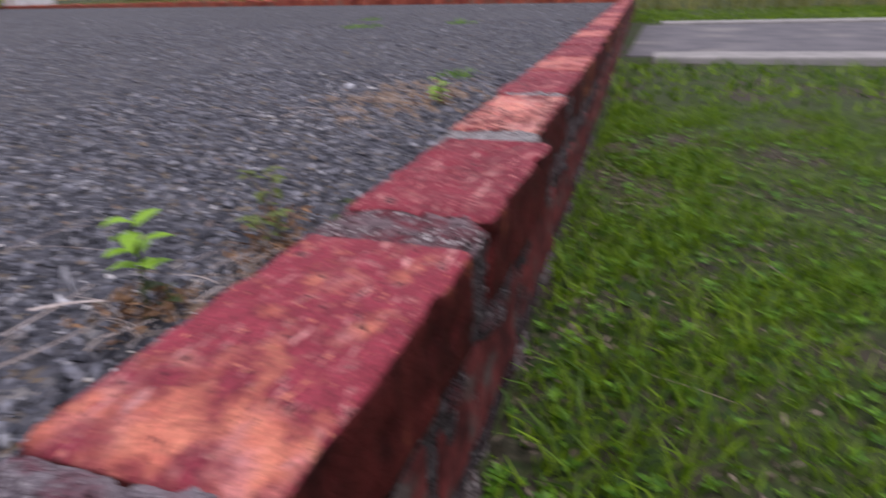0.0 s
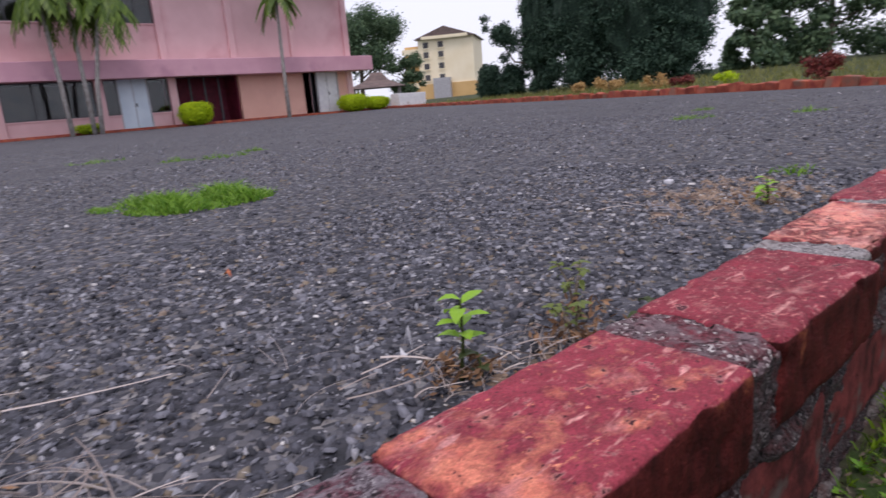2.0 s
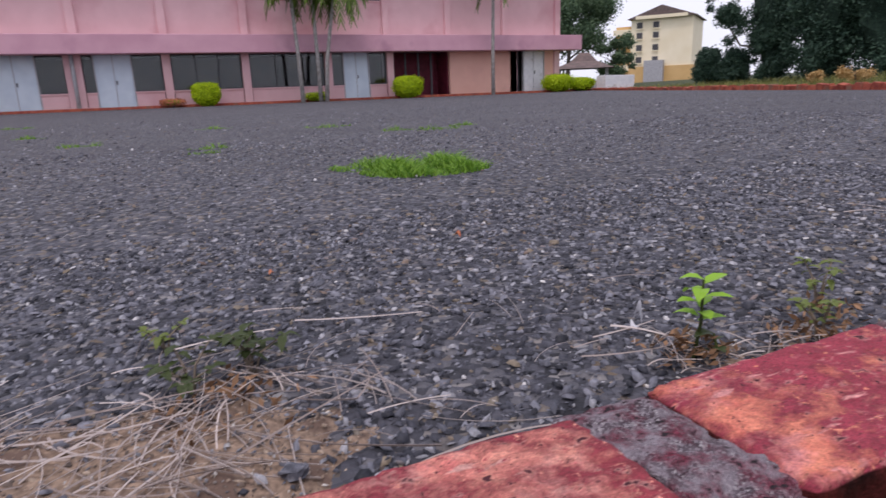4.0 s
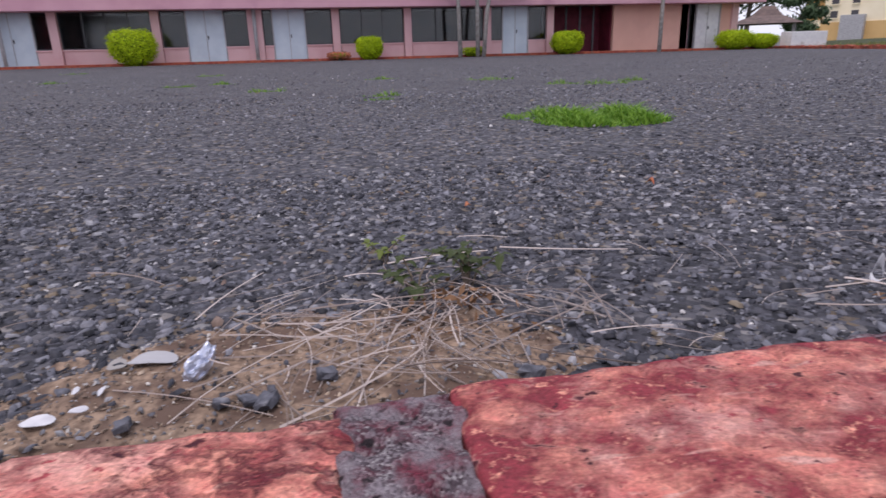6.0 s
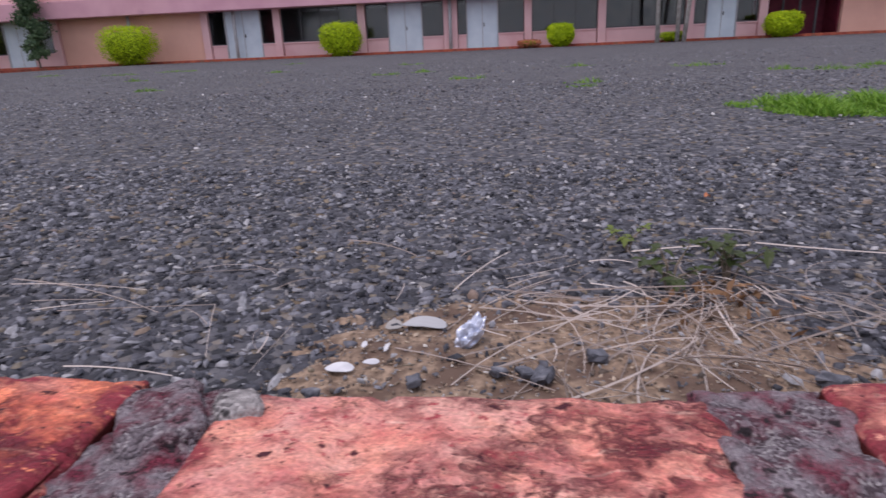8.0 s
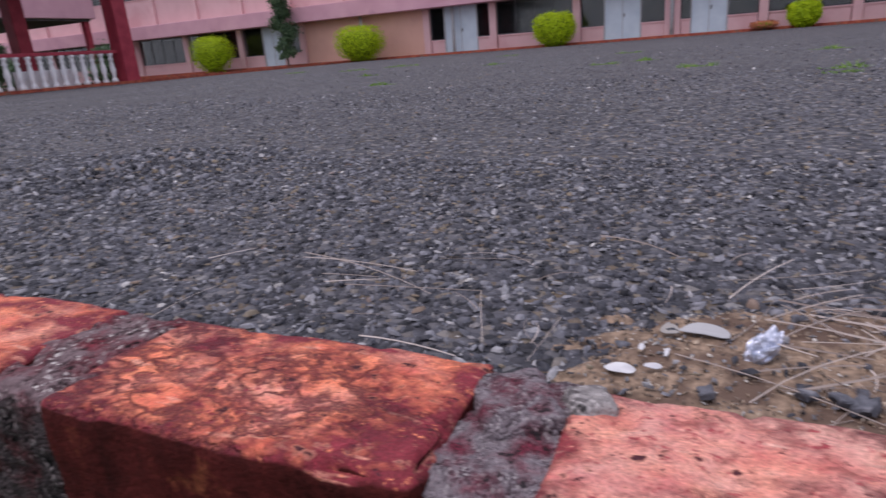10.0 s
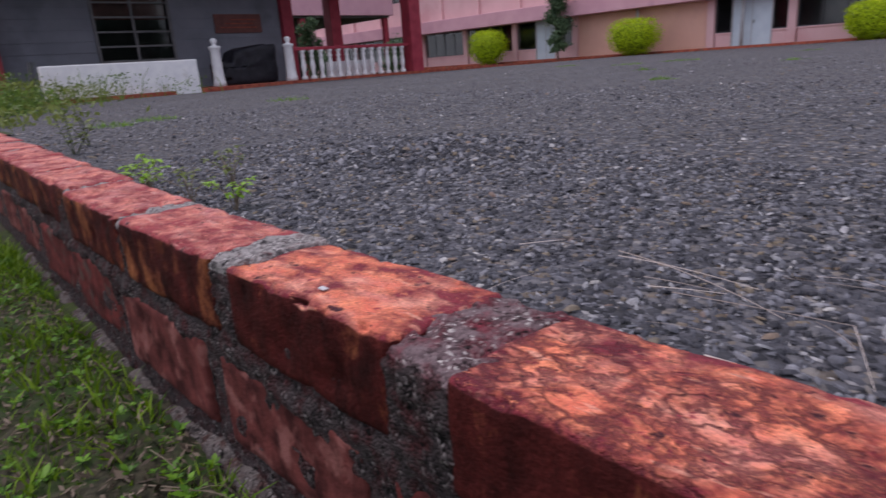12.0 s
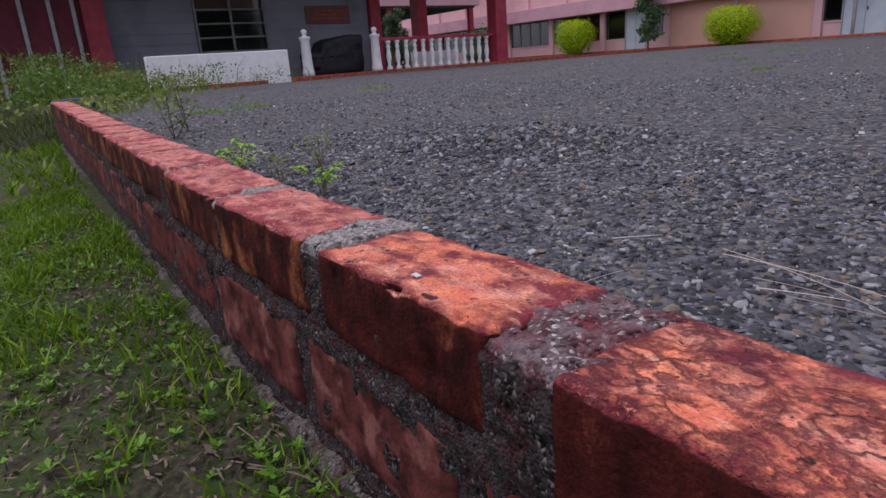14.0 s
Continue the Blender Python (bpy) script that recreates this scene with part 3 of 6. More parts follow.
def merged(chunks):
    vs, fs, o = [], [], 0
    for v, f in chunks:
        vs.append(v), fs.append(f + o)
        o += len(v)
    return np.concatenate(vs), np.concatenate(fs)


# ---- the ground ----
NORTH0, NORTH_SLOPE = 8.8, 0.5


WALL_S_END = -4.02


def wall_bend(y):
    """How far the wall leans into the yard along its length, away from its middle stretch."""
    return -0.037 * np.maximum(0.0, -y - 0.55) - 0.036 * np.maximum(0.0, y - 1.05)


def north_edge(x):
    return NORTH0 + NORTH_SLOPE * -x


def yard_z(x, y):
    """The level of the gravel: a shallow hollow along the wall."""
    return -0.034 * np.exp(-((x + 0.2) ** 2 + (y - 0.3) ** 2) / 1.3) - 0.006


def grass_z(x, y):
    """The level of the earth outside the yard."""
    rise = np.clip(y - north_edge(np.minimum(x, 0.0)) - 0.5, 0, 60) * 0.025 * np.clip(1 - (x - 2) / 8, 0, 1)
    return -0.125 + rise - 0.02 * np.clip((x - 0.1) / 0.6, 0, 1)


def grid_sheet(name, xs, ys, height, material, warp=None, lean=False):
    gx, gy = np.meshgrid(xs, ys, indexing="ij")
    if lean:
        gx = gx + wall_bend(np.clip(gy, WALL_S_END, 8.7)) * np.clip(1 + gx / 1.5, 0, 1)
    if warp is not None:
        gy = warp(gx, gy)
    v = np.stack([gx, gy, height(gx, gy)], -1).reshape(-1, 3)
    i, j = np.meshgrid(np.arange(len(xs) - 1), np.arange(len(ys) - 1), indexing="ij")
    a = (i * len(ys) + j).ravel()
    return mesh_np(name, v, np.stack([a, a + len(ys), a + len(ys) + 1, a + 1], 1), material, smooth=True)


gxs = np.concatenate([[-900, -300, -150, -90], np.linspace(-60, 20, 41), [40, 90, 300, 900]])
gys = np.concatenate([[-900, -300, -100], np.linspace(-40, 90, 66), [130, 300, 900]])
tagged(grid_sheet("ground", gxs, gys, grass_z, M_LAWN), "rough grassy earth around the gravel yard", "ground", kind="structure")
yxs = np.concatenate([np.linspace(-29.0, -3.2, 14), np.linspace(-3, 0.03, 60)])
yv = np.concatenate([np.linspace(-17, -3.2, 10), np.linspace(-3, 3, 90), np.linspace(3.4, 8.8, 8)])
yard = grid_sheet("gravel_yard", yxs, yv, yard_z, M_GRAVEL, lambda x, y: np.where(y > 3, 3 + (y - 3) / 5.8 * (north_edge(x) - 3), y), lean=True)
tagged(yard, "dark grey crushed stone gravel yard surface", "gravel yard", kind="structure")

bank = grid_sheet("earth_bank", np.concatenate([np.linspace(-0.25, 0.0, 4), np.linspace(0.02, 0.10, 6), np.linspace(0.15, 0.9, 10)]) - 0.13, np.linspace(-17, WALL_S_END, 40),
                  lambda x, y: 0.004 - 0.165 * np.clip(np.maximum((x + 0.18) / 0.7, np.clip((x + 0.11) / 0.06, 0, 1) * (1 + (y - WALL_S_END) / 0.8)), 0, 1) + 0.008 * np.sin(x * 9 + y * 3) * np.sin(y * 5.3), M_LAWN)
tagged(bank, "bare earth bank beyond the end of the wall", "earth bank", kind="structure")

# a road that crosses beyond the lawn
road = tagged(part("road", box(0.03, 60, 3.95, 6.3, -0.3, -0.118, 0.01), M_ROAD), "worn grey road beyond the lawn", "road", kind="structure")
for y0 in (3.7, 6.3):
    tagged(part("pavement", box(0.16, 60, y0, y0 + 0.25, -0.3, -0.10, 0.01), M_CONCRETE), "pale concrete strip edging the road", "pavement", kind="structure")

# ---- the low brick wall along the yard ----
rng = random.Random(4)
WALL_S, WALL_N = -4.0, 8.7
W_IN, W_OUT = 0.006, 0.107


def wall_top(y):
    return 0.076 + 0.015 * max(0.0, -y - 0.2) - 0.007 * math.exp(-((y - 0.33) / 0.25) ** 2)


def wall_shift(y):
    return float(wall_bend(max(y, WALL_S)))


brick_wall = thing("brick_wall", "low worn red-painted brick edging wall between gravel and grass", "brick wall", kind="structure")
JOINTS = [(-0.80, -0.772), (-0.541, -0.520), (-0.298, -0.262), (-0.060, -0.008), (0.186, 0.234), (0.434, 0.484), (0.700, 0.757),
          (0.956, 1.012), (1.228, 1.276)]
while JOINTS[0][0] > WALL_S:
    a = JOINTS[0][0] - rng.uniform(0.215, 0.24)
    JOINTS.insert(0, (a - rng.uniform(0.012, 0.03), a))
while JOINTS[-1][1] < WALL_N - 0.3:
    a = JOINTS[-1][1] + rng.uniform(0.205, 0.235)
    JOINTS.append((a, a + rng.uniform(0.018, 0.04)))
for (a0, a1), (b0, b1) in zip(JOINTS, JOINTS[1:]):
    y0, y1, ym = a1 - 0.004, b0 + 0.004, (a1 + b0) / 2
    near = -1.4 < ym < 2.2
    n = (18, 38, 12) if -0.9 < ym < 1.5 else (9, 16, 6) if near else (2, 3, 2)
    wide = 0.007 if 0.45 < ym < 1.25 else -0.006 if 0.1 < ym < 0.45 else -0.009 if ym < -0.05 else -0.003
    slide = 0.012 if 0.1 < ym < 0.45 else 0.003 if 0.45 < ym < 0.7 else 0.0
    bm = worn_block(W_OUT - W_IN + wide, y1 - y0, 0.068, 0.006, rng, *n, 0.0024, 0.0115, 30)
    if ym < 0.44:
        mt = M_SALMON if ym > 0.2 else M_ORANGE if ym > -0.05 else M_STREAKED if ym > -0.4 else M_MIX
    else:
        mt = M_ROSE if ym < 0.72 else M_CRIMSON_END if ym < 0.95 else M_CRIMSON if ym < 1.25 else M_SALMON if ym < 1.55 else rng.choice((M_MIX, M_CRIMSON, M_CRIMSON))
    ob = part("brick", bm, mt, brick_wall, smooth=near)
    ob.location = ((W_IN + W_OUT + wide + slide) / 2 + wall_shift(ym) + rng.uniform(-0.002, 0.002), ym, wall_top(ym) - 0.034)
    ob.rotation_euler = (rng.uniform(-0.006, 0.006) - (0.015 if ym < -0.3 else 0), rng.uniform(-0.015, 0.015), rng.uniform(-0.012, 0.012))
for a0, a1 in JOINTS[1:-1]:
    ym = (a0 + a1) / 2
    near = -1.4 < ym < 2.2
    proud = rng.uniform(0.0, 0.0025) if abs(ym + 0.28) > 0.05 else 0.005
    wide = 0.006 if 0.45 < ym < 1.25 else -0.007 if ym < -0.1 else 0.0
    bm = worn_block(W_OUT - W_IN + wide - rng.uniform(0.0, 0.005), a1 - a0 + 0.004, 0.015, 0.0045, rng, *((28, 16, 5) if near else (3, 2, 2)), 0.0026, 0.016, 95)
    for v in bm.verts:
        v.co.y += (1 if v.co.y > 0 else -1) * (0.004 + 0.010 * noise.noise(Vector((v.co.x * 38, ym * 9 + (5 if v.co.y > 0 else 0), 0))))
        v.co.z -= 0.007 * max(0.0, abs(v.co.x) / 0.05 - 0.65)
    ob = part("mortar_joint", bm, M_MORTAR_PALE if ym > 1.1 or ym < -0.2 else M_MORTAR_PAINTED if ym > 0.9 or ym < 0.1 else M_MORTAR, brick_wall, "rough grey mortar with red paint traces", smooth=near)
    ob.location = ((W_IN + W_OUT + wide) / 2 - 0.0035 + wall_shift(ym), ym, wall_top(ym) - 0.0108 + proud)
    # joint body below the cap, in a darker mortar than the cap
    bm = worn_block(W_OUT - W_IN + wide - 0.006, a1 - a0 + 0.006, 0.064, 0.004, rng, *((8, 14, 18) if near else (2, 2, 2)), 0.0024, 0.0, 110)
    ob = part("mortar_joint", bm, M_MORTAR_DARK, brick_wall, "dark mortar between bricks", smooth=near)
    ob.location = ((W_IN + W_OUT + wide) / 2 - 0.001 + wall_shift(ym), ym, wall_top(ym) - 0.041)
# lumps of spilled mortar on the brick tops
for x, y, lx, ly in ((0.026, 0.237, 0.024, 0.020), (0.034, 0.207, 0.05, 0.034)):
    ob = part("mortar_lump", worn_block(lx, ly, 0.013, 0.005, rng, 9, 9, 4, 0.0028, 0.004, 80), M_MORTAR_PALE if y > 0.22 else M_MORTAR, brick_wall, smooth=True)
    ob.location = (x, y, wall_top(y) - 0.004)
    ob.rotation_euler = (0.04, -0.03, 0.5)


def follow(bm, ym):
    """Lets a long piece follow the wall's slight bend and rise."""
    for v in bm.verts:
        v.co.x += wall_shift(ym + v.co.y) - wall_shift(ym)
        v.co.z += wall_top(ym + v.co.y) - wall_top(ym)


# the second course, half a brick along, and the mortar bed and footing
y = WALL_S
while y < WALL_N - 0.2:
    ln = rng.uniform(0.2, 0.235)
    ym = y + ln / 2
    near = -1.4 < ym < 2.2
    wide = -0.008 if ym < 0.1 else 0.0
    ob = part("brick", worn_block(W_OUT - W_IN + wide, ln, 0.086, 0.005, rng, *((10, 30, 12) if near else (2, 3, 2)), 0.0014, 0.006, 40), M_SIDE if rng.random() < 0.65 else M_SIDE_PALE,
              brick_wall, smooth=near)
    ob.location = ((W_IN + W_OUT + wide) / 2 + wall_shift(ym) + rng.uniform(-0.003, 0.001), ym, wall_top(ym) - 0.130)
    y += ln + rng.uniform(0.02, 0.04)
for ya, yb in ((WALL_S + 0.05, -1.4), (-1.4, -0.6), (-0.6, 0.1), (0.1, 1.0), (1.0, 2.2), (2.2, WALL_N - 0.1)):
    ym, near = (ya + yb) / 2, -1.4 < (ya + yb) / 2 < 2.2
    cnt = (4, 120, 32) if near else (2, 40, 8)
    bm = worn_block(W_OUT - W_IN - 0.012, yb - ya, 0.2, 0.004, rng, *cnt, 0.0026, 0.0, 95)
    for v in bm.verts:
        if v.co.x > 0.03:
            seam = math.exp(-((v.co.z - 0.034) / 0.011) ** 2)
            lump = max(0.0, noise.noise(Vector((3.0, (v.co.y + ym) * 17, v.co.z * 24))) + 0.12)
            v.co.x += seam * (0.002 + 0.016 * lump) + (0.006 * max(0.0, noise.noise(Vector((9.0, (v.co.y + ym) * 26, v.co.z * 30))) - 0.1) if v.co.z < 0.04 else 0.0)
    follow(bm, ym)
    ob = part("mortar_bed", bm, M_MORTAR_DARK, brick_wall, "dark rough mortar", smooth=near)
    ob.location = ((W_IN + W_OUT) / 2 + (-0.0065 if ym < 0.1 else 0.001) + wall_shift(ym), ym, wall_top(ym) - 0.118)
    bm = worn_block(0.118, yb - ya, 0.12, 0.014, rng, 6, 130 if near else 30, 8, 0.005, 0.0, 30)
    for v in bm.verts:
        q = Vector((7.0, (v.co.y + ym) * 9, 0))
        if v.co.x > 0.03:
            v.co.x += 0.012 * max(0.0, noise.noise(q) + 0.1) + 0.004 * noise.noise(q * 3.7)
        if v.co.z > 0.02:
            v.co.z += 0.026 * noise.noise(q * 1.4) + 0.010 * noise.noise(q * 4.1)
    follow(bm, ym)
    ob = part("footing", bm, M_PLASTER, brick_wall, "crumbling grey plaster footing", smooth=near)
    ob.location = (0.049 + wall_shift(ym), ym, -0.184)

# ---- kerbs round the yard ----
kerb = thing("kerb_north", "row of tilted orange-red painted bricks edging the yard", "kerb", kind="structure")
bm_k = box(-0.06, 0.06, -0.115, 0.115, -0.12, 0.115, 0.012)
kerb_mesh = bpy.data.meshes.new("brick")
bm_k.to_mesh(kerb_mesh)
bm_k.free()
kerb_mesh.materials.append(M_KERB)
ang = math.atan(NORTH_SLOPE)
for i in range(128):
    d = 0.42 + i * 0.255
    x = -d * math.cos(ang)
    if x < -28.8:
        break
    ob = new("brick", kerb_mesh)
    ob.parent = kerb
    ob.location = (x, north_edge(x), rng.uniform(-0.03, 0.015))
    ob.rotation_euler = (rng.uniform(-0.12, 0.12), rng.uniform(-0.25, 0.25), math.pi / 2 - ang + rng.uniform(-0.06, 0.06))
tagged(part("kerb_west", box(-28.75, -28.55, -33, 23.2, -0.1, 0.10, 0.02), M_KERB), "red painted kerb before the pink building", "kerb", kind="structure")
tagged(part("planting_strip", box(-29.6, -28.75, -33, 23.2, -0.1, 0.07), M_SOIL), "bare soil strip before the pink building", "planting bed", kind="structure")

# ---- the pink building ----
FX = -29.5          # face of the ground-floor wall
Y_S, Y_N = -66.0, 21.35
Z0, ZL = 0.05, 2.2
pink = thing("pink_building", "two-storey pink school block with mauve canopy band and dark windows", "building", (FX, 0, 0))


def pb(name, x0, x1, y0, y1, z0, z1, mt, parent=pink, bevel=0.0, label=""):
    return part(name, box(x0 - FX, x1 - FX, y0, y1, z0, z1, bevel), mt, parent, label)


def sub(name, bm, mt, holder, label=""):
    """A sub-part whose mesh is laid out in the building's own coordinates."""
    return part(name, bm, mt, holder, label)


def b_window(y0, y1, z0, z1, lights):
    holder = pb("window", FX - 0.06, FX - 0.03, y0, y1, z0, z1, M_GLASS, label="dark louvred window")
    holder.visible_shadow = False
    bm = bmesh.new()
    for k in range(lights + 1):
        yy = y0 + (y1 - y0) * k / lights
        add_box(bm, -0.10, -0.01, max(y0, yy - 0.03), min(y1, yy + 0.03), z0, z1)
    for zz in (z0, z1 - 0.05):
        add_box(bm, -0.099, -0.011, y0, y1, zz, zz + 0.05)
    sub("window_frame", bm, M_FRAME, holder)
    sub("window_sill", box(-0.02, 0.05, y0 - 0.03, y1 + 0.03, z0 - 0.06, z0, 0.01), M_PINK, holder)


def b_door(y0, y1, mt=M_DOOR):
    d = pb("door", FX - 0.12, FX - 0.05, y0 + 0.02, y1 - 0.02, Z0, ZL, mt, bevel=0.01, label="pale blue double door")
    bm = bmesh.new()
    for yy in (y0, y1 - 0.05):
        add_box(bm, -0.13, 0.01, yy, yy + 0.05, Z0, ZL)
    add_box(bm, -0.045, -0.035, (y0 + y1) / 2 - 0.012, (y0 + y1) / 2 + 0.012, Z0, ZL - 0.01)
    sub("door_frame", bm, M_PIPE, d)
    sub("handle", box(-0.045, -0.0, (y0 + y1) / 2 + 0.05, (y0 + y1) / 2 + 0.09, 1.0, 1.15, 0.006), M_FRAME, d)


def b_wall(y0, y1, z0, z1, mt=M_PEACH):
    pb("wall", FX - 0.2, FX, y0, y1, z0, z1, mt)


def b_column(y, w=0.34):
    pb("column", FX - 0.25, FX + 0.14, y - w / 2, y + w / 2, Z0 - 0.1, ZL + 0.02, M_PINK, bevel=0.015)


SILL = 0.70
for y in (-65.5, -61.4, -57.3, -53.2, -49.1, -45.0, -41.1, -37.2, -33.2, -29.2, -25.1, -20.85, -13.4, -9.95, -6.0, -1.95, 1.5, 4.72, 8.45, 11.5, 21.18):
    b_column(y, 0.62 if abs(y + 1.95) < 0.1 else 0.34)
for y0, y1, k in ((-65.3, -61.6, 4), (-61.2, -57.5, 4), (-57.1, -53.4, 4), (-53.0, -49.3, 4), (-48.9, -45.2, 4), (-44.8, -41.3, 4), (-40.9, -37.4, 4), (-37.0, -33.4, 4), (-33.0, -29.4, 4), (-29.0, -25.3, 4), (-9.75, -6.2, 4), (1.7, 4.52, 3), (4.92, 8.25, 3)):
    b_wall(y0, y1, Z0 - 0.1, SILL, M_PINK)
    b_window(y0, y1, SILL, ZL, k)
for ya, d0, d1, yb in ((-24.9, -23.6, -22.2, -21.05), (-13.2, -12.5, -10.75, -10.15), (-5.8, -4.82, -3.22, -2.28), (-1.62, -1.25, 0.2, 1.3), (8.65, 9.16, 10.46, 11.3)):
    b_door(d0, d1)
    for y0, y1 in ((ya, d0), (d1, yb)):
        b_wall(y0, y1, Z0 - 0.1, SILL, M_PINK)
        b_window(y0, y1, SILL, ZL, 1)
b_wall(-20.65, -13.6, Z0 - 0.1, ZL)
b_wall(14.75, 18.7, Z0 - 0.1, ZL)
b_wall(18.3, 18.72, Z0 - 0.1, ZL + 0.001, M_PINK)
pb("wall", FX - 1.6, FX - 1.4, 11.6, 14.9, Z0, ZL, M_MAROON, label="dark recessed entrance wall")
for y in (11.75, 14.72):
    pb("wall", FX - 1.5, FX - 0.2, y - 0.05, y + 0.05, Z0, ZL, M_MAROON)
for y in (12.5, 13.2, 13.9):
    pb("gate_bar", FX - 0.5, FX - 0.42, y - 0.04, y + 0.04, Z0, ZL, M_FRAME)
pb("door", FX - 0.5, FX - 0.42, 18.72, 19.1, Z0, ZL, M_FRAME, label="dark narrow doorway")
b_door(19.1, 20.45, M_WHITE)
b_wall(20.45, 21.05, Z0 - 0.1, ZL)
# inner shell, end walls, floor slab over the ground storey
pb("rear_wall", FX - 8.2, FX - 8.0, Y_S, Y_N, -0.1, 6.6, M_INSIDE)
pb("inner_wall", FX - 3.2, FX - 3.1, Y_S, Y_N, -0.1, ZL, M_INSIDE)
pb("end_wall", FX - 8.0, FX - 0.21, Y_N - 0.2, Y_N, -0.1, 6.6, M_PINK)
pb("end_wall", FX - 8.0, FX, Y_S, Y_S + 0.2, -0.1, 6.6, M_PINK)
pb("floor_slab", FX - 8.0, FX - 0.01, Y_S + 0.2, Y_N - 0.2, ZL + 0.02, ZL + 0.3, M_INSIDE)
pb("lintel", FX - 0.2, FX + 0.02, Y_S, Y_N, ZL + 0.03, ZL + 0.35, M_MAUVE)
pb("canopy", FX + 0.02, FX + 0.85, Y_S - 0.9, Y_N + 0.95, 2.17, 2.92, M_MAUVE, bevel=0.03, label="mauve painted canopy band")
pb("canopy_return", FX - 8.0, FX + 0.01, Y_N + 0.01, Y_N + 0.9, 2.2, 2.9, M_MAUVE)
# upper storey: solid panels to the north, a window band over a parapet wall to the south
for k in range(27):
    y = 21.2 - 3.28 * k
    if y < Y_S:
        break
    pb("pilaster", FX - 0.25, FX + 0.16, y - 0.16, y + 0.16, 2.93, 6.6, M_PINK, bevel=0.015)
    y0, y1 = y - 3.28 + 0.16, y - 0.16
    if y > 12:
        b_wall(y0, y1, 2.93, 6.6, M_PINK)
    else:
        b_wall(y0, y1, 2.93, 4.5, M_PINK)
        b_window(y0, y1, 4.5, 6.1, 4)
        b_wall(y0, y1, 6.1, 6.6, M_PINK)
pb("roof", FX - 8.6, FX + 1.0, Y_S - 0.6, Y_N + 0.6, 6.62, 6.85, M_ROOF, bevel=0.03)
for y in (-1.95, -11.9, -17.0):
    bm = bmesh.new()
    add_tube(bm, [(0.3, y, 0.0), (0.3, y, 1.2), (0.28, y, 2.2)], 0.075, 0.075, 8)
    part("drain_pipe", bm, M_PIPE, pink, "grey painted rain pipe", True)


# ---- shrubs, palms, trees ----
nrg = np.random.default_rng(11)


def hedge_bush(name, at, rx, ry, h, label, group="clipped bushes before the building", leaf=0.085, count=6400, boxy=3.8):
    rx, ry, h = rx * 0.92, ry * 0.92, h * 0.94
    b = thing(name, label, "bush", at, group)
    u = nrg.normal(size=(count, 3))
    u /= np.linalg.norm(u, axis=1, keepdims=True)
    s = (np.abs(u) ** boxy).sum(1) ** (-1 / boxy)
    p = u * s[:, None] * np.array([rx, ry, h * 0.5])
    p *= (1 + nrg.normal(0, 0.085, (count, 1)) + 0.10 * np.sin(u[:, :1] * 9 + 4 * u[:, 2:]) * np.sin(u[:, 1:2] * 8 + 2))
    p[:, 2] += h * 0.54
    low = p[:, 2] < h * 0.4
    p[low, :2] *= (0.72 + 0.7 * p[low, 2:3] / h)
    v, f = leaf_quads(p, u + nrg.normal(0, 0.5, (count, 3)), leaf, leaf * 0.6, nrg)
    mesh_np("crown", v, f, M_BUSH, b)
    # solid core, coloured darker than the leaves to paint the bush's inner shade
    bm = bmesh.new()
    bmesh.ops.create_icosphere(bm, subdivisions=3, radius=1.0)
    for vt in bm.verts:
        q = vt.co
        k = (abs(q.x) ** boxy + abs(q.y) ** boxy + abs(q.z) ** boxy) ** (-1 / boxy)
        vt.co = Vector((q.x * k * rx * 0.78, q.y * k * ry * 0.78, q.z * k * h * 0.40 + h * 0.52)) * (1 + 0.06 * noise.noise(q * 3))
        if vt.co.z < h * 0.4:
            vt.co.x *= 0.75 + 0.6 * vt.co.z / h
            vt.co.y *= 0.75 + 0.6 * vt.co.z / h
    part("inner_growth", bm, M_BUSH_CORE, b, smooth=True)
    bm = bmesh.new()
    for k in range(4):
        add_tube(bm, [(0.04 * k - 0.06, 0.02, -0.05), (0.1 * k - 0.15, 0.05 * k - 0.08, h * 0.5)], 0.03, 0.015, 5)
    part("stem", bm, M_BARK, b)
    return b


for y, x, r, h in ((-25.6, -27.6, 1.05, 1.75), (-16.3, -27.7, 1.12, 1.55), (-6.7, -28.1, 0.86, 1.28), (2.85, -28.3, 0.54, 0.85), (11.9, -28.2, 0.66, 0.9),
                   (20.55, -28.3, 0.78, 0.80), (22.1, -28.4, 0.66, 0.62)):
    hedge_bush("clipped_bush", (x, y, 0.06), r * 0.85, r, h, "clipped yellow-green hedge bush on the kerb strip")
for y, r, h in ((7.5, 0.55, 0.34), (1.5, 0.5, 0.28)):
    b = hedge_bush("low_shrub", (-28.4, y, 0.06), r * 0.6, r, h, "low sprawling shrub on the kerb strip", "low shrubs", count=700)
    if y < 2:
        b.children[0].data.materials[0] = M_RUST


def leaf_crown(parent, blobs, count, leaf, mt, name="crown", slim=0.6):
    """A crown of many leaves in uneven clumps."""
    chunks, tot = [], sum(r ** 2 for _, r in blobs)
    for c, r in blobs:
        n = max(30, int(count * r * r / tot))
        u = nrg.normal(size=(n, 3))
        u /= np.linalg.norm(u, axis=1, keepdims=True)
        rad = r * np.abs(nrg.normal(0.72, 0.3, n))
        p = np.array(c) + u * rad[:, None] * np.array([1, 1, 0.85])
        chunks.append(leaf_quads(p, u + nrg.normal(0, 0.7, (n, 3)), leaf, leaf * slim, nrg))
    v, f = merged(chunks)
    return mesh_np(name, v, f, mt, parent)


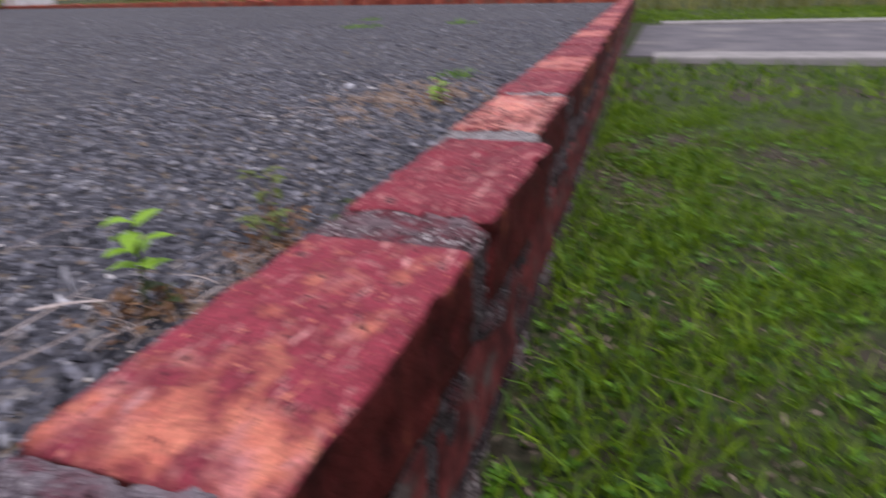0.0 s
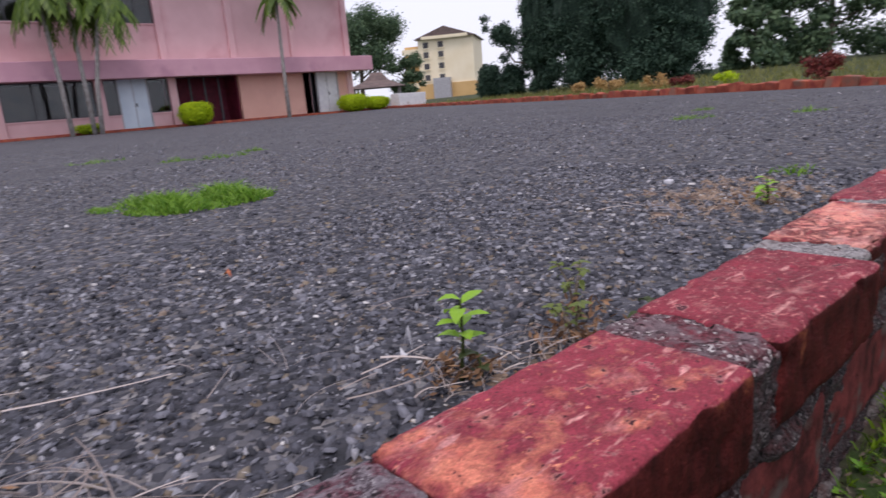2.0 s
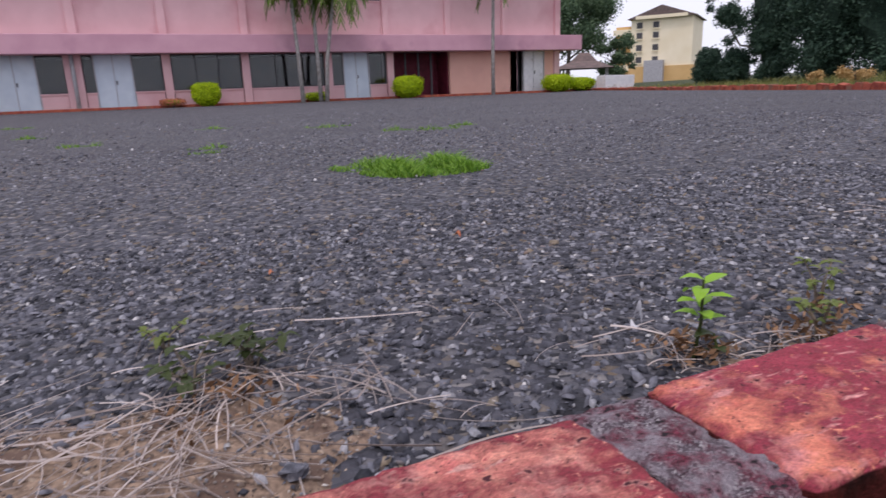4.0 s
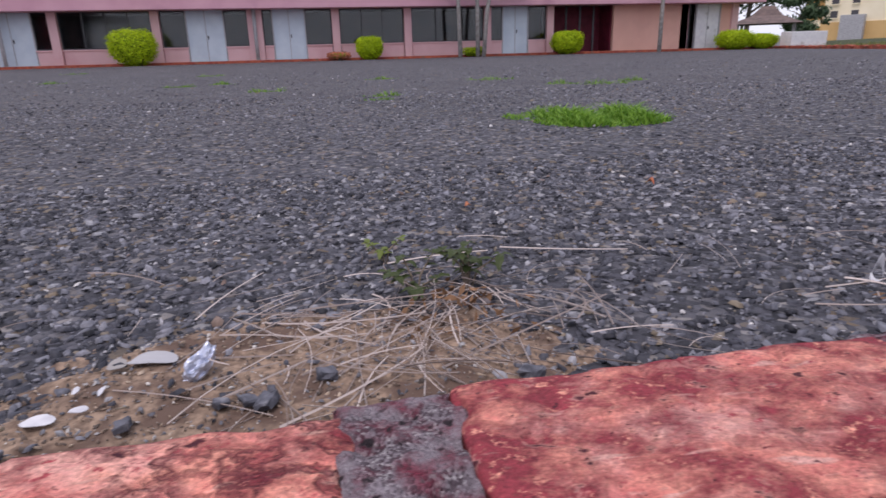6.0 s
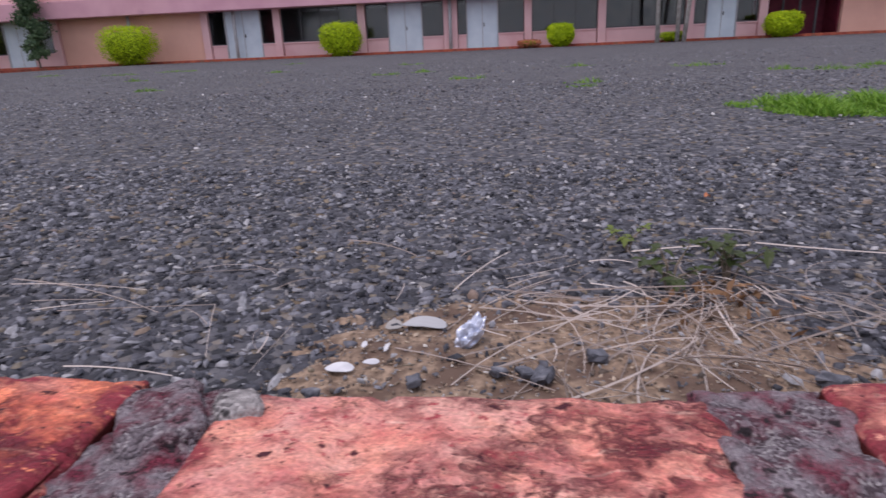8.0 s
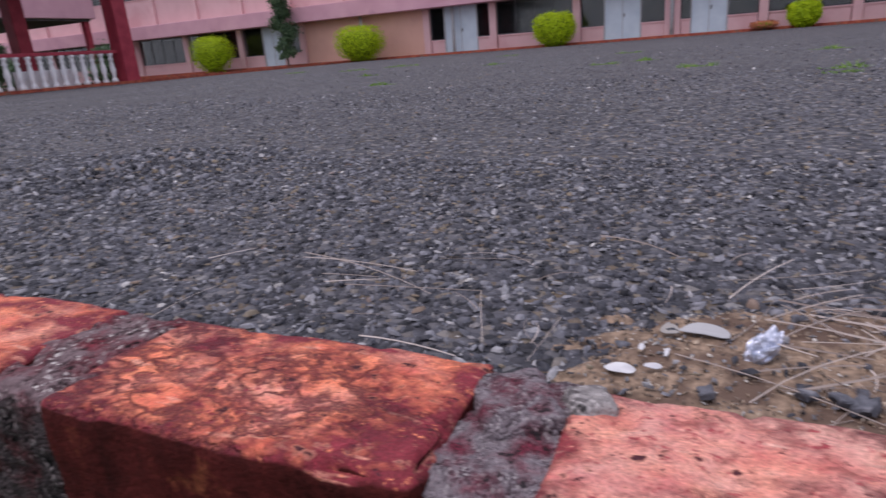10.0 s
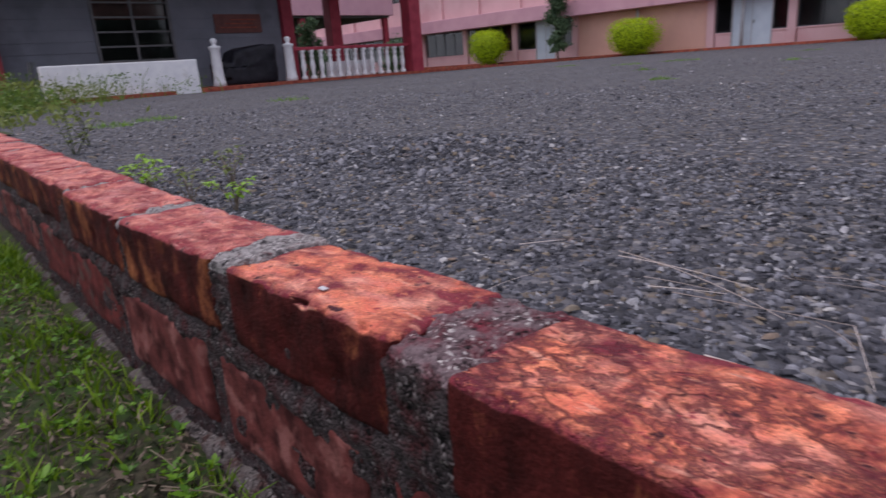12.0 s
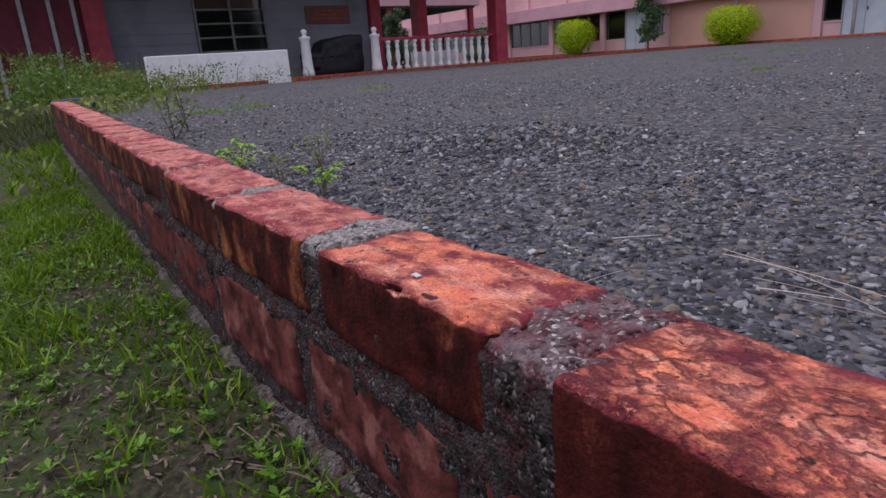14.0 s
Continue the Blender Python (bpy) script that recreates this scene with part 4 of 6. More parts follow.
def polar(bearing, dist, z=0.0, eye=(0.25, 0.55)):
    a = radians(bearing)
    return (eye[0] - math.sin(a) * dist, eye[1] + math.cos(a) * dist, z)


def limbed_trunk(parent, h, r, spread, k, mt=M_BARK):
    bm = bmesh.new()
    add_tube(bm, [(0, 0, -0.3), (0.05 * h * 0.2, 0, h * 0.3), (0, 0.03 * h, h * 0.6), (0.02 * h, 0, h * 0.95)], r, r * 0.25, 8)
    for i in range(k):
        a, z = 6.283 * i / k + 0.4, h * (0.3 + 0.5 * i / k)
        add_tube(bm, [(0, 0, z), (spread * 0.5 * math.cos(a), spread * 0.5 * math.sin(a), z + spread * 0.35),
                      (spread * math.cos(a), spread * math.sin(a), z + spread * 0.5)], r * 0.4, r * 0.1, 5)
    part("trunk", bm, mt, parent, smooth=True)


def conifer(bearing, dist, h, w, label, side_limb=None, leaves=45000):
    at = polar(bearing, dist, 0.2)
    t = thing("conifer_tree", label, "tree", at, "dark conifers beyond the kerb")
    limbed_trunk(t, h, w * 0.08, w * 0.5, 9)
    blobs = []
    for k in range(150):
        z = h * (0.02 + 0.98 * k / 150)
        rad = w * (0.95 if z < h * 0.55 else 0.95 * (1.6 - z / h * 1.15)) * random.uniform(0.5, 1.1)
        a = random.uniform(0, 6.283)
        blobs.append(((rad * 0.7 * math.cos(a), rad * 0.7 * math.sin(a), z), w * random.uniform(0.16, 0.4)))
    if side_limb:
        out, z, r = side_limb
        a = radians(bearing)
        tip = Vector((-math.cos(a) * out, -math.sin(a) * out, z))
        part("limb", add_tube(bmesh.new(), [(0, 0, z * 0.45), tip * 0.6 + Vector((0, 0, -0.3)), tip], w * 0.06, w * 0.02, 6), M_BARK, t)
        for k in range(26):
            blobs.append((tuple(tip * (0.45 + 0.55 * min(1.0, k / 16)) + Vector((0, 0, 0.3 * z * max(0.0, 1 - k / 16))) + Vector((random.gauss(0, r * 0.45), random.gauss(0, r * 0.45), random.gauss(0, r * 0.4)))), r * random.uniform(0.3, 0.55)))
    leaf_crown(t, blobs, leaves, 0.22, M_TREE, slim=0.34)
    # dark solid filler: closes crown gaps with shade put into its colour
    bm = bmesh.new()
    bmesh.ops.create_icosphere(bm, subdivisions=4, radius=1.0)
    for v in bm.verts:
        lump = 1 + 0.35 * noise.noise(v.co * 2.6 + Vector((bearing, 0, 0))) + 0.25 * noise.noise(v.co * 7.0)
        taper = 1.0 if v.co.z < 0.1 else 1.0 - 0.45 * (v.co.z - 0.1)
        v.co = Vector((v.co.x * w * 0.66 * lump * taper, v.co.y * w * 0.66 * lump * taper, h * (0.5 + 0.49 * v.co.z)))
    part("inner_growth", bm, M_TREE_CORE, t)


conifer(38.2, 40, 11.5, 1.5, "tall dark green conifer with a long side limb behind the kerb", (2.8, 3.7, 0.95))
conifer(34.6, 38, 13.0, 2.6, "tall dense dark green conifer behind the kerb")
conifer(30.5, 37, 13.5, 3.4, "tall dense dark green conifer behind the kerb")
conifer(26.8, 36, 12.5, 2.0, "tall narrow dark green conifer behind the kerb")
conifer(40.9, 41, 1.6, 1.0, "low dark green conifer behind the kerb", None, 16000)
conifer(42.8, 42, 1.75, 1.0, "low dark green conifer behind the kerb", None, 16000)


def broad_tree(bearing, dist, h, w, label, count=9000, mt=None, leaf=0.32, low=0.25):
    t = thing("broad_tree", label, "tree", polar(bearing, dist, 0.3), "trees in the distance")
    limbed_trunk(t, h * 0.8, w * 0.06, w * 0.7, 7)
    blobs = []
    for k in range(30):
        a, q = random.uniform(0, 6.283), random.uniform(0.1, 1) ** 0.5
        z = h * random.uniform(low, 1.0)
        blobs.append(((w * q * 0.85 * math.cos(a) * (1.15 - 0.4 * z / h), w * q * 0.85 * math.sin(a), z), w * random.uniform(0.18, 0.34)))
    leaf_crown(t, blobs, count, leaf, mt or M_TREE2)


broad_tree(54.2, 62, 7.9, 4.3, "spreading rain tree with layered crown", 30000, leaf=0.24, low=0.42)
broad_tree(50.3, 70, 4.6, 2.2, "green tree behind the hut", 5000)
broad_tree(57.5, 66, 9.0, 5.0, "spreading green tree behind the building", 7000)
for brg, d, h, w in ((21.4, 50, 5.4, 2.0), (19.2, 54, 9.5, 3.2), (16.4, 56, 11.0, 4.2), (12.6, 60, 12.0, 5.0), (8.0, 58, 10.5, 4.8), (3.0, 56, 9.8, 4.8), (-3.0, 60, 10.0, 5.2), (-9.0, 60, 9.5, 5.2),
                     (-16, 62, 6.0, 5.5), (-24, 60, 6.5, 5.5), (-32, 60, 6.0, 5.5)):
    broad_tree(brg, d, h, w, "dull green broad-crowned tree beyond the lawn", 8000, leaf=0.40, low=0.06)
# red and tan shrubs along the far kerb
for brg, d, h, w, mt, lab in ((16.7, 14.8, 0.55, 0.42, M_REDLEAF, "dark red-leaved shrub behind the kerb"), (32.5, 22.5, 0.5, 0.7, M_TAN, "dry tan shrub behind the kerb"),
                              (28.8, 20.5, 0.42, 0.4, M_TAN, "dry tan shrub behind the kerb"), (26.5, 19.5, 0.35, 0.5, M_REDLEAF, "rusty red shrub behind the kerb"),
                              (35.2, 25, 0.45, 0.3, M_TAN, "dry tan shrub behind the kerb"), (23.3, 18.5, 0.34, 0.4, M_BUSH, "yellow-green shrub behind the kerb")):
    x, y, _ = polar(brg, d)
    s = thing("kerb_shrub", lab, "shrub", (x, y, float(grass_z(np.float64(x), np.float64(y))) + 0.05), "shrubs along the kerb")
    blobs = [((random.uniform(-w, w) * 0.6, random.uniform(-w, w) * 0.6, h * random.uniform(0.2, 0.8)), h * random.uniform(0.22, 0.4)) for _ in range(12)]
    leaf_crown(s, blobs, 1300, 0.07, mt)
    bm = bmesh.new()
    for k in range(5):
        add_tube(bm, [(0, 0, -0.1), (random.uniform(-w, w) * 0.5, random.uniform(-w, w) * 0.5, h * 0.7)], 0.02, 0.008, 5)
    part("stem", bm, M_BARK, s)


def palm(at, h, lean, label, fronds=15, reach=1.05):
    p = thing("palm_tree", label, "palm tree", at, "slim palms before the building")
    bm = bmesh.new()
    top = Vector((0.1, lean, h))
    add_tube(bm, [(0, 0, -0.1), (0.0, lean * 0.2, h * 0.35), (0.05, lean * 0.6, h * 0.7), top], 0.10, 0.06, 8)
    part("trunk", bm, M_PALMBARK, p, smooth=True)
    for k in range(fronds):
        a = 6.283 * k / fronds + random.uniform(-0.2, 0.2)
        droop = random.uniform(0.8, 1.7)
        pts = [top + Vector((math.cos(a) * reach * s, math.sin(a) * reach * s, reach * (0.55 * s - droop * 1.25 * s * s))) for s in np.linspace(0, 1, 9)]
        bm = add_tube(bmesh.new(), pts, 0.018, 0.006, 4)
        for i in range(1, 9):
            for sgn in (-1, 1):
                sd = Vector((-math.sin(a), math.cos(a), 0)) * sgn
                for q in (0.0, 0.5):
                    o = pts[i] + (pts[i - 1] - pts[i]) * q
                    ln = reach * 0.5 * (1.1 - i / 11)
                    tip = o + sd * ln * 0.75 + Vector((0, 0, -ln * 0.75)) + (pts[i] - pts[i - 1]) * 0.6
                    w = (pts[i] - pts[i - 1]).normalized() * 0.11
                    bm.faces.new([bm.verts.new(c) for c in (o - w, o + w, tip + w * 0.3, tip - w * 0.3)])
        part("frond", bm, M_PALM, p)


palm((-27.9, 6.8, 0.0), 5.4, -0.25, "slim palm with pale trunk and drooping fronds")
palm((-27.9, 7.6, 0.0), 5.7, -0.1, "slim palm with pale trunk and drooping fronds")
palm((-27.7, 7.8, 0.0), 5.2, 0.8, "slim palm with pale trunk and drooping fronds", 15, 1.2)
palm((-27.9, 16.35, 0.0), 5.7, 0.05, "slim palm with pale trunk and dry hanging fronds", 7, 1.0)
sap = thing("columnar_tree", "narrow dark green tree against the pink wall", "tree", (-28.1, -21.0, 0.05))
limbed_trunk(sap, 2.6, 0.05, 0.4, 6)
leaf_crown(sap, [((random.uniform(-0.3, 0.3), random.uniform(-0.55, 0.55) * (1 - 0.02 * k), 0.5 + 0.14 * k), random.uniform(0.22, 0.5)) for k in range(22)], 5200, 0.15, M_TREE2)

# rough growth on the bank behind the kerb
n = 14000
bx = nrg.uniform(-28, 6, n)
by = north_edge(np.minimum(bx, 0)) + 0.3 + nrg.uniform(0, 1, n) ** 2 * 20
v, f = blades(np.column_stack([bx, by]), grass_z(bx, by) - 0.01, 0.16 + 0.12 * np.abs(np.sin(bx * 0.9)), 0.02, 0.8, nrg)
tagged(mesh_np("bank_grass", v, f, leafy("bank_grass_blades", (0.10, 0.12, 0.03), (0.30, 0.29, 0.09))), "rough yellow-green grass on the bank behind the kerb", "grass", kind="stuff")

for (x, y), w, h in (((-14.9, -24.0), 0.5, 2.6), ((-19.3, -24.0), 0.7, 1.5), ((-16.8, -25.5), 0.9, 1.1)):
    sh = thing("courtyard_shrub", "dark green shrub in the court behind the balustrade", "shrub", (x, y, -0.1), "court shrubs")
    leaf_crown(sh, [((random.uniform(-w, w) * 0.6, random.uniform(-w, w) * 0.6, h * (0.15 + 0.8 * k / 14)), w * 0.6) for k in range(14)], 2600, 0.13, M_TREE2)
    part("stem", add_tube(bmesh.new(), [(0, 0, -0.1), (0.03, 0, h * 0.5), (0, 0.04, h * 0.9)], 0.04, 0.015, 6), M_BARK, sh)

# ---- far apartment block, hut and white box ----
apt = thing("apartment_building", "cream five-storey apartment block with gabled roof", "building", polar(46.6, 112, 0.0))
apt.rotation_euler = (0, 0, radians(46.6 - 10))
part("wall", box(-4.8, 4.8, 0, 12, 3.0, 10.6), M_CREAM, apt)
part("base_wall", box(-5.0, 5.0, -0.2, 12, -0.5, 3.0), M_OCHRE, apt, "ochre painted lower storey")
bm = bmesh.new()
vs = [bm.verts.new(c) for c in ((-5.4, -0.6, 10.5), (5.4, -0.6, 10.5), (0, -0.6, 12.4), (-5.4, 12.6, 10.5), (5.4, 12.6, 10.5), (0, 12.6, 12.4))]
for q in ((0, 1, 2), (3, 5, 4), (0, 2, 5, 3), (1, 4, 5, 2), (0, 3, 4, 1)):
    bm.faces.new([vs[i] for i in q])
part("roof", bm, M_ROOF, apt)
part("gable", box(-4.0, 4.0, -0.7, -0.5, 10.4, 10.9), M_CREAM, apt)
for zz in (3.6, 5.5, 7.4, 9.0):
    for xx in (-3.9, -1.3):
        w = part("window", box(xx, xx + 0.9, -0.08, 0.06, zz, zz + 0.95), M_FRAME, apt)
        part("sill", box(xx - 0.1, xx + 1.0, -0.25, -0.09, zz - 0.15, zz, 0.02), M_CREAM, w)
part("porch", box(-2.3, 0.7, -1.6, -0.21, -0.4, 3.9, 0.05), M_PIPE, apt, "grey entrance porch")
part("stair_wall", box(-7.6, -4.81, 1.5, 9, 0.0, 9.6), M_OCHRE, apt)
for zz in (2.5, 4.4, 6.3, 8.2):
    part("balcony", box(-7.9, -4.6, 0.6, 1.49, zz, zz + 0.9, 0.03), M_CREAM, apt)

hut = thing("hut", "open hut with dull brown hipped roof among trees", "hut", polar(52.8, 48, 0.0))
hut.rotation_euler = (0, 0, radians(50))
bm = bmesh.new()
ring = [bm.verts.new(c) for c in ((-2.1, -2.1, 1.45), (2.1, -2.1, 1.45), (2.1, 2.1, 1.45), (-2.1, 2.1, 1.45))]
mid = [bm.verts.new(c) for c in ((-0.9, -0.9, 1.95), (0.9, -0.9, 1.95), (0.9, 0.9, 1.95), (-0.9, 0.9, 1.95))]
top = [bm.verts.new(c) for c in ((-0.35, -0.35, 2.55), (0.35, -0.35, 2.55), (0.35, 0.35, 2.55), (-0.35, 0.35, 2.55))]
for a, b in ((ring, mid), (mid, top)):
    for i in range(4):
        bm.faces.new((a[i], a[(i + 1) % 4], b[(i + 1) % 4], b[i]))
bm.faces.new(top), bm.faces.new(ring[::-1])
part("roof", bm, M_ROOF, hut)
for xx in (-1.6, 1.6):
    for yy in (-1.6, 1.6):
        part("post", box(xx - 0.09, xx + 0.09, yy - 0.09, yy + 0.09, -0.2, 1.5), M_PIPE, hut)
part("low_wall", box(-1.7, 1.7, -1.75, -1.69, -0.2, 0.6), M_PIPE, hut)

wb = thing("white_block", "low white painted masonry block beside the kerb", "masonry block", (-28.3, 24.3, 0.05))
part("body", box(-0.4, 0.4, -0.95, 1.05, -0.1, 0.72, 0.03), M_WHITE, wb)
part("plinth", box(-0.5, 0.5, -1.05, 1.15, -0.15, 0.04, 0.02), M_KERB, wb)

# ---- the pavilion to the south ----
PY = -16.0
pav = thing("pavilion", "grey-walled pavilion with red posts and white balustrade", "pavilion", (0, PY, 0))


def pv(name, x0, x1, y0, y1, z0, z1, mt, bevel=0.0, label=""):
    return part(name, box(x0, x1, y0 - PY, y1 - PY, z0, z1, bevel), mt, pav, label)


pv("plinth", -14.1, -5.4, -19.0, -15.75, -0.15, 0.06, M_KERB, 0.02, "red painted plinth")
for x0, x1 in ((-4.9, 3.0), (-10.35, -6.95)):
    pv("back_wall", x0, x1, -18.7, -18.5, -0.1, 3.4, M_GREYWALL)
pv("back_wall", -6.95, -4.9, -18.7, -18.5, -0.1, 0.84, M_GREYWALL)
pv("back_wall", -6.95, -4.9, -18.7, -18.5, 2.75, 3.4, M_GREYWALL)
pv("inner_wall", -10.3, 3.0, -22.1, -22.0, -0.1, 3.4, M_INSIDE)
pv("side_wall", -10.35, -10.2, -22.0, -18.71, -0.1, 3.4, M_GREYWALL)
pane = pv("window", -6.93, -4.92, -18.62, -18.59, 0.84, 2.75, M_GLASS, label="dark barred window")
pane.visible_shadow = False
for k in range(6):
    z = 0.86 + 0.37 * k
    part("window_bar", box(-6.94, -4.91, -18.47 - PY, -18.43 - PY, z, z + 0.045), M_BAR, pane, "dull grey metal bar")
for x in (-6.94, -5.95, -4.97):
    part("window_bar", box(x, x + 0.06, -18.50 - PY, -18.44 - PY, 0.85, 2.75), M_BAR, pane, "dull grey metal bar")
part("blind", box(-6.9, -4.95, -18.75 - PY, -18.72 - PY, 1.95, 2.74), M_SIGN, pane, "brown blind behind the window")
sign = pv("sign", -9.67, -8.18, -18.48, -18.43, 1.54, 2.07, M_SIGN, 0.01, "brown notice board with illegible bars")
bm = bmesh.new()
for k in range(3):
    add_box(bm, -9.5 + 0.1 * (k % 2), -8.35 - 0.15 * k, -18.427 - PY, -18.42 - PY, 1.68 + 0.11 * k, 1.71 + 0.11 * k)
part("lettering_bar", bm, M_KERB, sign)
for x0, x1, y in ((-13.88, -13.42, PY), (-12.6, -12.2, -18.6), (-10.75, -10.37, -18.55)):
    pv("post", x0, x1, y - 0.22, y + 0.22, -0.05, 3.4, M_REDPOST, 0.02, "red painted square post")
pv("post", -2.66, -2.16, -18.45, -18.0, -0.1, 3.4, M_REDPOST, 0.02, "red painted square post")
pv("maroon_screen", -2.15, 0.4, -18.35, -18.25, -0.1, 3.4, M_MAROON, label="maroon metal screen")
for x in (-2.05, -1.55, -0.95, -0.3):
    pv("screen_rib", x, x + 0.09, -18.24, -18.18, -0.1, 3.4, M_PIPE, 0.01, "pale grey rib")
pv("roof", -15.0, 4.0, -23.0, -15.0, 3.42, 3.6, M_ROOF, 0.03)
for x0, x1 in ((-4.9, -2.67), (-10.2, -6.95)):
    for k in range(12):
        pv("siding_board", x0, x1, -18.497, -18.484 + 0.002 * (k % 3), 0.0 + 0.28 * k, 0.262 + 0.28 * k, M_GREYWALL, 0.004)
NEWEL = [(0.16, 0), (0.16, 0.12), (0.145, 0.15), (0.135, 0.3), (0.12, 0.9), (0.14, 0.94), (0.15, 0.96), (0.15, 1.0), (0.06, 1.02), (0.05, 1.05), (0.07, 1.09), (0.085, 1.13), (0.07, 1.17), (0.03, 1.2)]
for x in (-6.96, -9.08):
    part("newel_post", lathe(NEWEL, 14, (x, 0, 0.05)), M_WHITE, pav, "white turned newel post", True)
pv("handrail", -13.42, -9.2, -16.07, -15.93, 0.86, 0.95, M_REDPOST, 0.015, "red painted handrail")
BAL = [(0.085, 0), (0.085, 0.08), (0.045, 0.12), (0.05, 0.2), (0.08, 0.36), (0.06, 0.5), (0.045, 0.6), (0.075, 0.64), (0.045, 0.68), (0.06, 0.74), (0.08, 0.76), (0.08, 0.81)]
for k in range(13):
    part("baluster", lathe(BAL, 10, (-9.5 - 0.305 * k, 0, 0.055)), M_WHITE, pav, "white turned baluster", True)
board = thing("white_board", "low white board leaning behind the balustrade", "board", (-11.4, -16.45, 0.06))
part("panel", box(-0.95, 0.85, -0.02, 0.02, 0.0, 0.46, 0.006), M_WHITE, board)
part("foot", box(-0.9, -0.82, -0.12, 0.12, 0.0, 0.05, 0.006), M_WHITE, board)

# the covered entrance in the court behind the pavilion
porch = thing("covered_entrance", "covered court entrance with deep mauve roof and dark wall standing in for the shaded interior", "porch", (-19.0, -34.0, 0))
part("roof", box(-5.4, 7.0, -6.0, 4.0, 3.15, 4.5, 0.04), M_MAUVE, porch, "deep mauve painted roof fascia")
# soffit and added back wall carry the porch's shade in their dark colour
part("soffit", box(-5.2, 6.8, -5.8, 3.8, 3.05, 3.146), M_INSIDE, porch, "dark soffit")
part("back_wall", box(-3.0, 7.0, -1.6, -1.4, -0.1, 3.04), M_INSIDE, porch, "dark wall standing in for the shaded interior")
for px_, py_ in ((-5.0, 3.6), (0.6, 3.6), (6.4, 3.6)):
    part("post", box(px_ - 0.14, px_ + 0.14, py_ - 0.14, py_ + 0.14, -0.1, 3.04, 0.015), M_REDPOST, porch)

cover = thing("covered_box", "black sheet covering a box behind the newel posts", "covered box", (-8.15, -16.9, 0.06))
bm = worn_block(1.7, 0.8, 1.05, 0.12, rng, 14, 8, 10, 0.05, 0.0, 4)
for v in bm.verts:
    v.co.z += 0.52 - (0.2 * max(0.0, v.co.x + 0.4) * (v.co.z > 0) if v.co.x < 0.45 else 0.42 * (v.co.z > 0))
part("cover", bm, M_BLACK, cover, smooth=True)
pw = thing("parapet", "low white masonry parapet before the grey wall", "parapet", (-3.8, -13.1, 0))
part("body", box(-1.4, 1.42, -0.1, 0.1, -0.1, 0.66, 0.02), M_WHITE, pw)
part("end_wall", box(-1.4, -1.2, -2.4, -0.101, -0.1, 0.66, 0.02), M_WHITE, pw)
bm = bmesh.new()
for (xa, ya), (xb, yb) in (((-1.0, -12.75), (-5.6, -13.15)), ((-5.6, -13.15), (-9.0, -15.3)), ((-9.0, -15.3), (-14.2, -15.55)), ((-14.2, -15.55), (-28.6, -16.8))):
    d = Vector((xb - xa, yb - ya, 0))
    m = Matrix.Translation(((xa + xb) / 2, (ya + yb) / 2, -0.02)) @ Matrix.Rotation(math.atan2(d.y, d.x), 4, "Z") @ Matrix.Diagonal((d.length, 0.14, 0.18, 1))
    bmesh.ops.create_cube(bm, size=1, matrix=m)
tagged(part("kerb_south", bm, M_KERB), "red painted kerb before the pavilion", "kerb", kind="structure")

# ---- loose stones on the yard ----
def in_soil(x, y):
    """How far a place lies inside the bare sandy patch by the wall (1 at its middle, 0 at its rim)."""
    wob = 0.18 * np.sin(x * 47 + 2 * np.sin(y * 31)) * np.sin(y * 39 + 1.3 * np.sin(x * 53)) + 0.12 * np.sin(x * 113 + y * 71)
    d1 = wob + ((x + 0.20) / 0.17) ** 2 + ((y - 0.40) / 0.25) ** 2
    d2 = wob * 2 + ((x + 0.13) / 0.10) ** 2 + ((y - 1.02) / 0.16) ** 2
    d3 = wob * 3 + ((x + 0.34) / 0.2) ** 2 + ((y - 1.95) / 0.3) ** 2
    return np.clip(np.maximum(np.maximum(1 - d1, 0.15 * (1 - d2)), 0.3 * (1 - d3)), 0, 1)


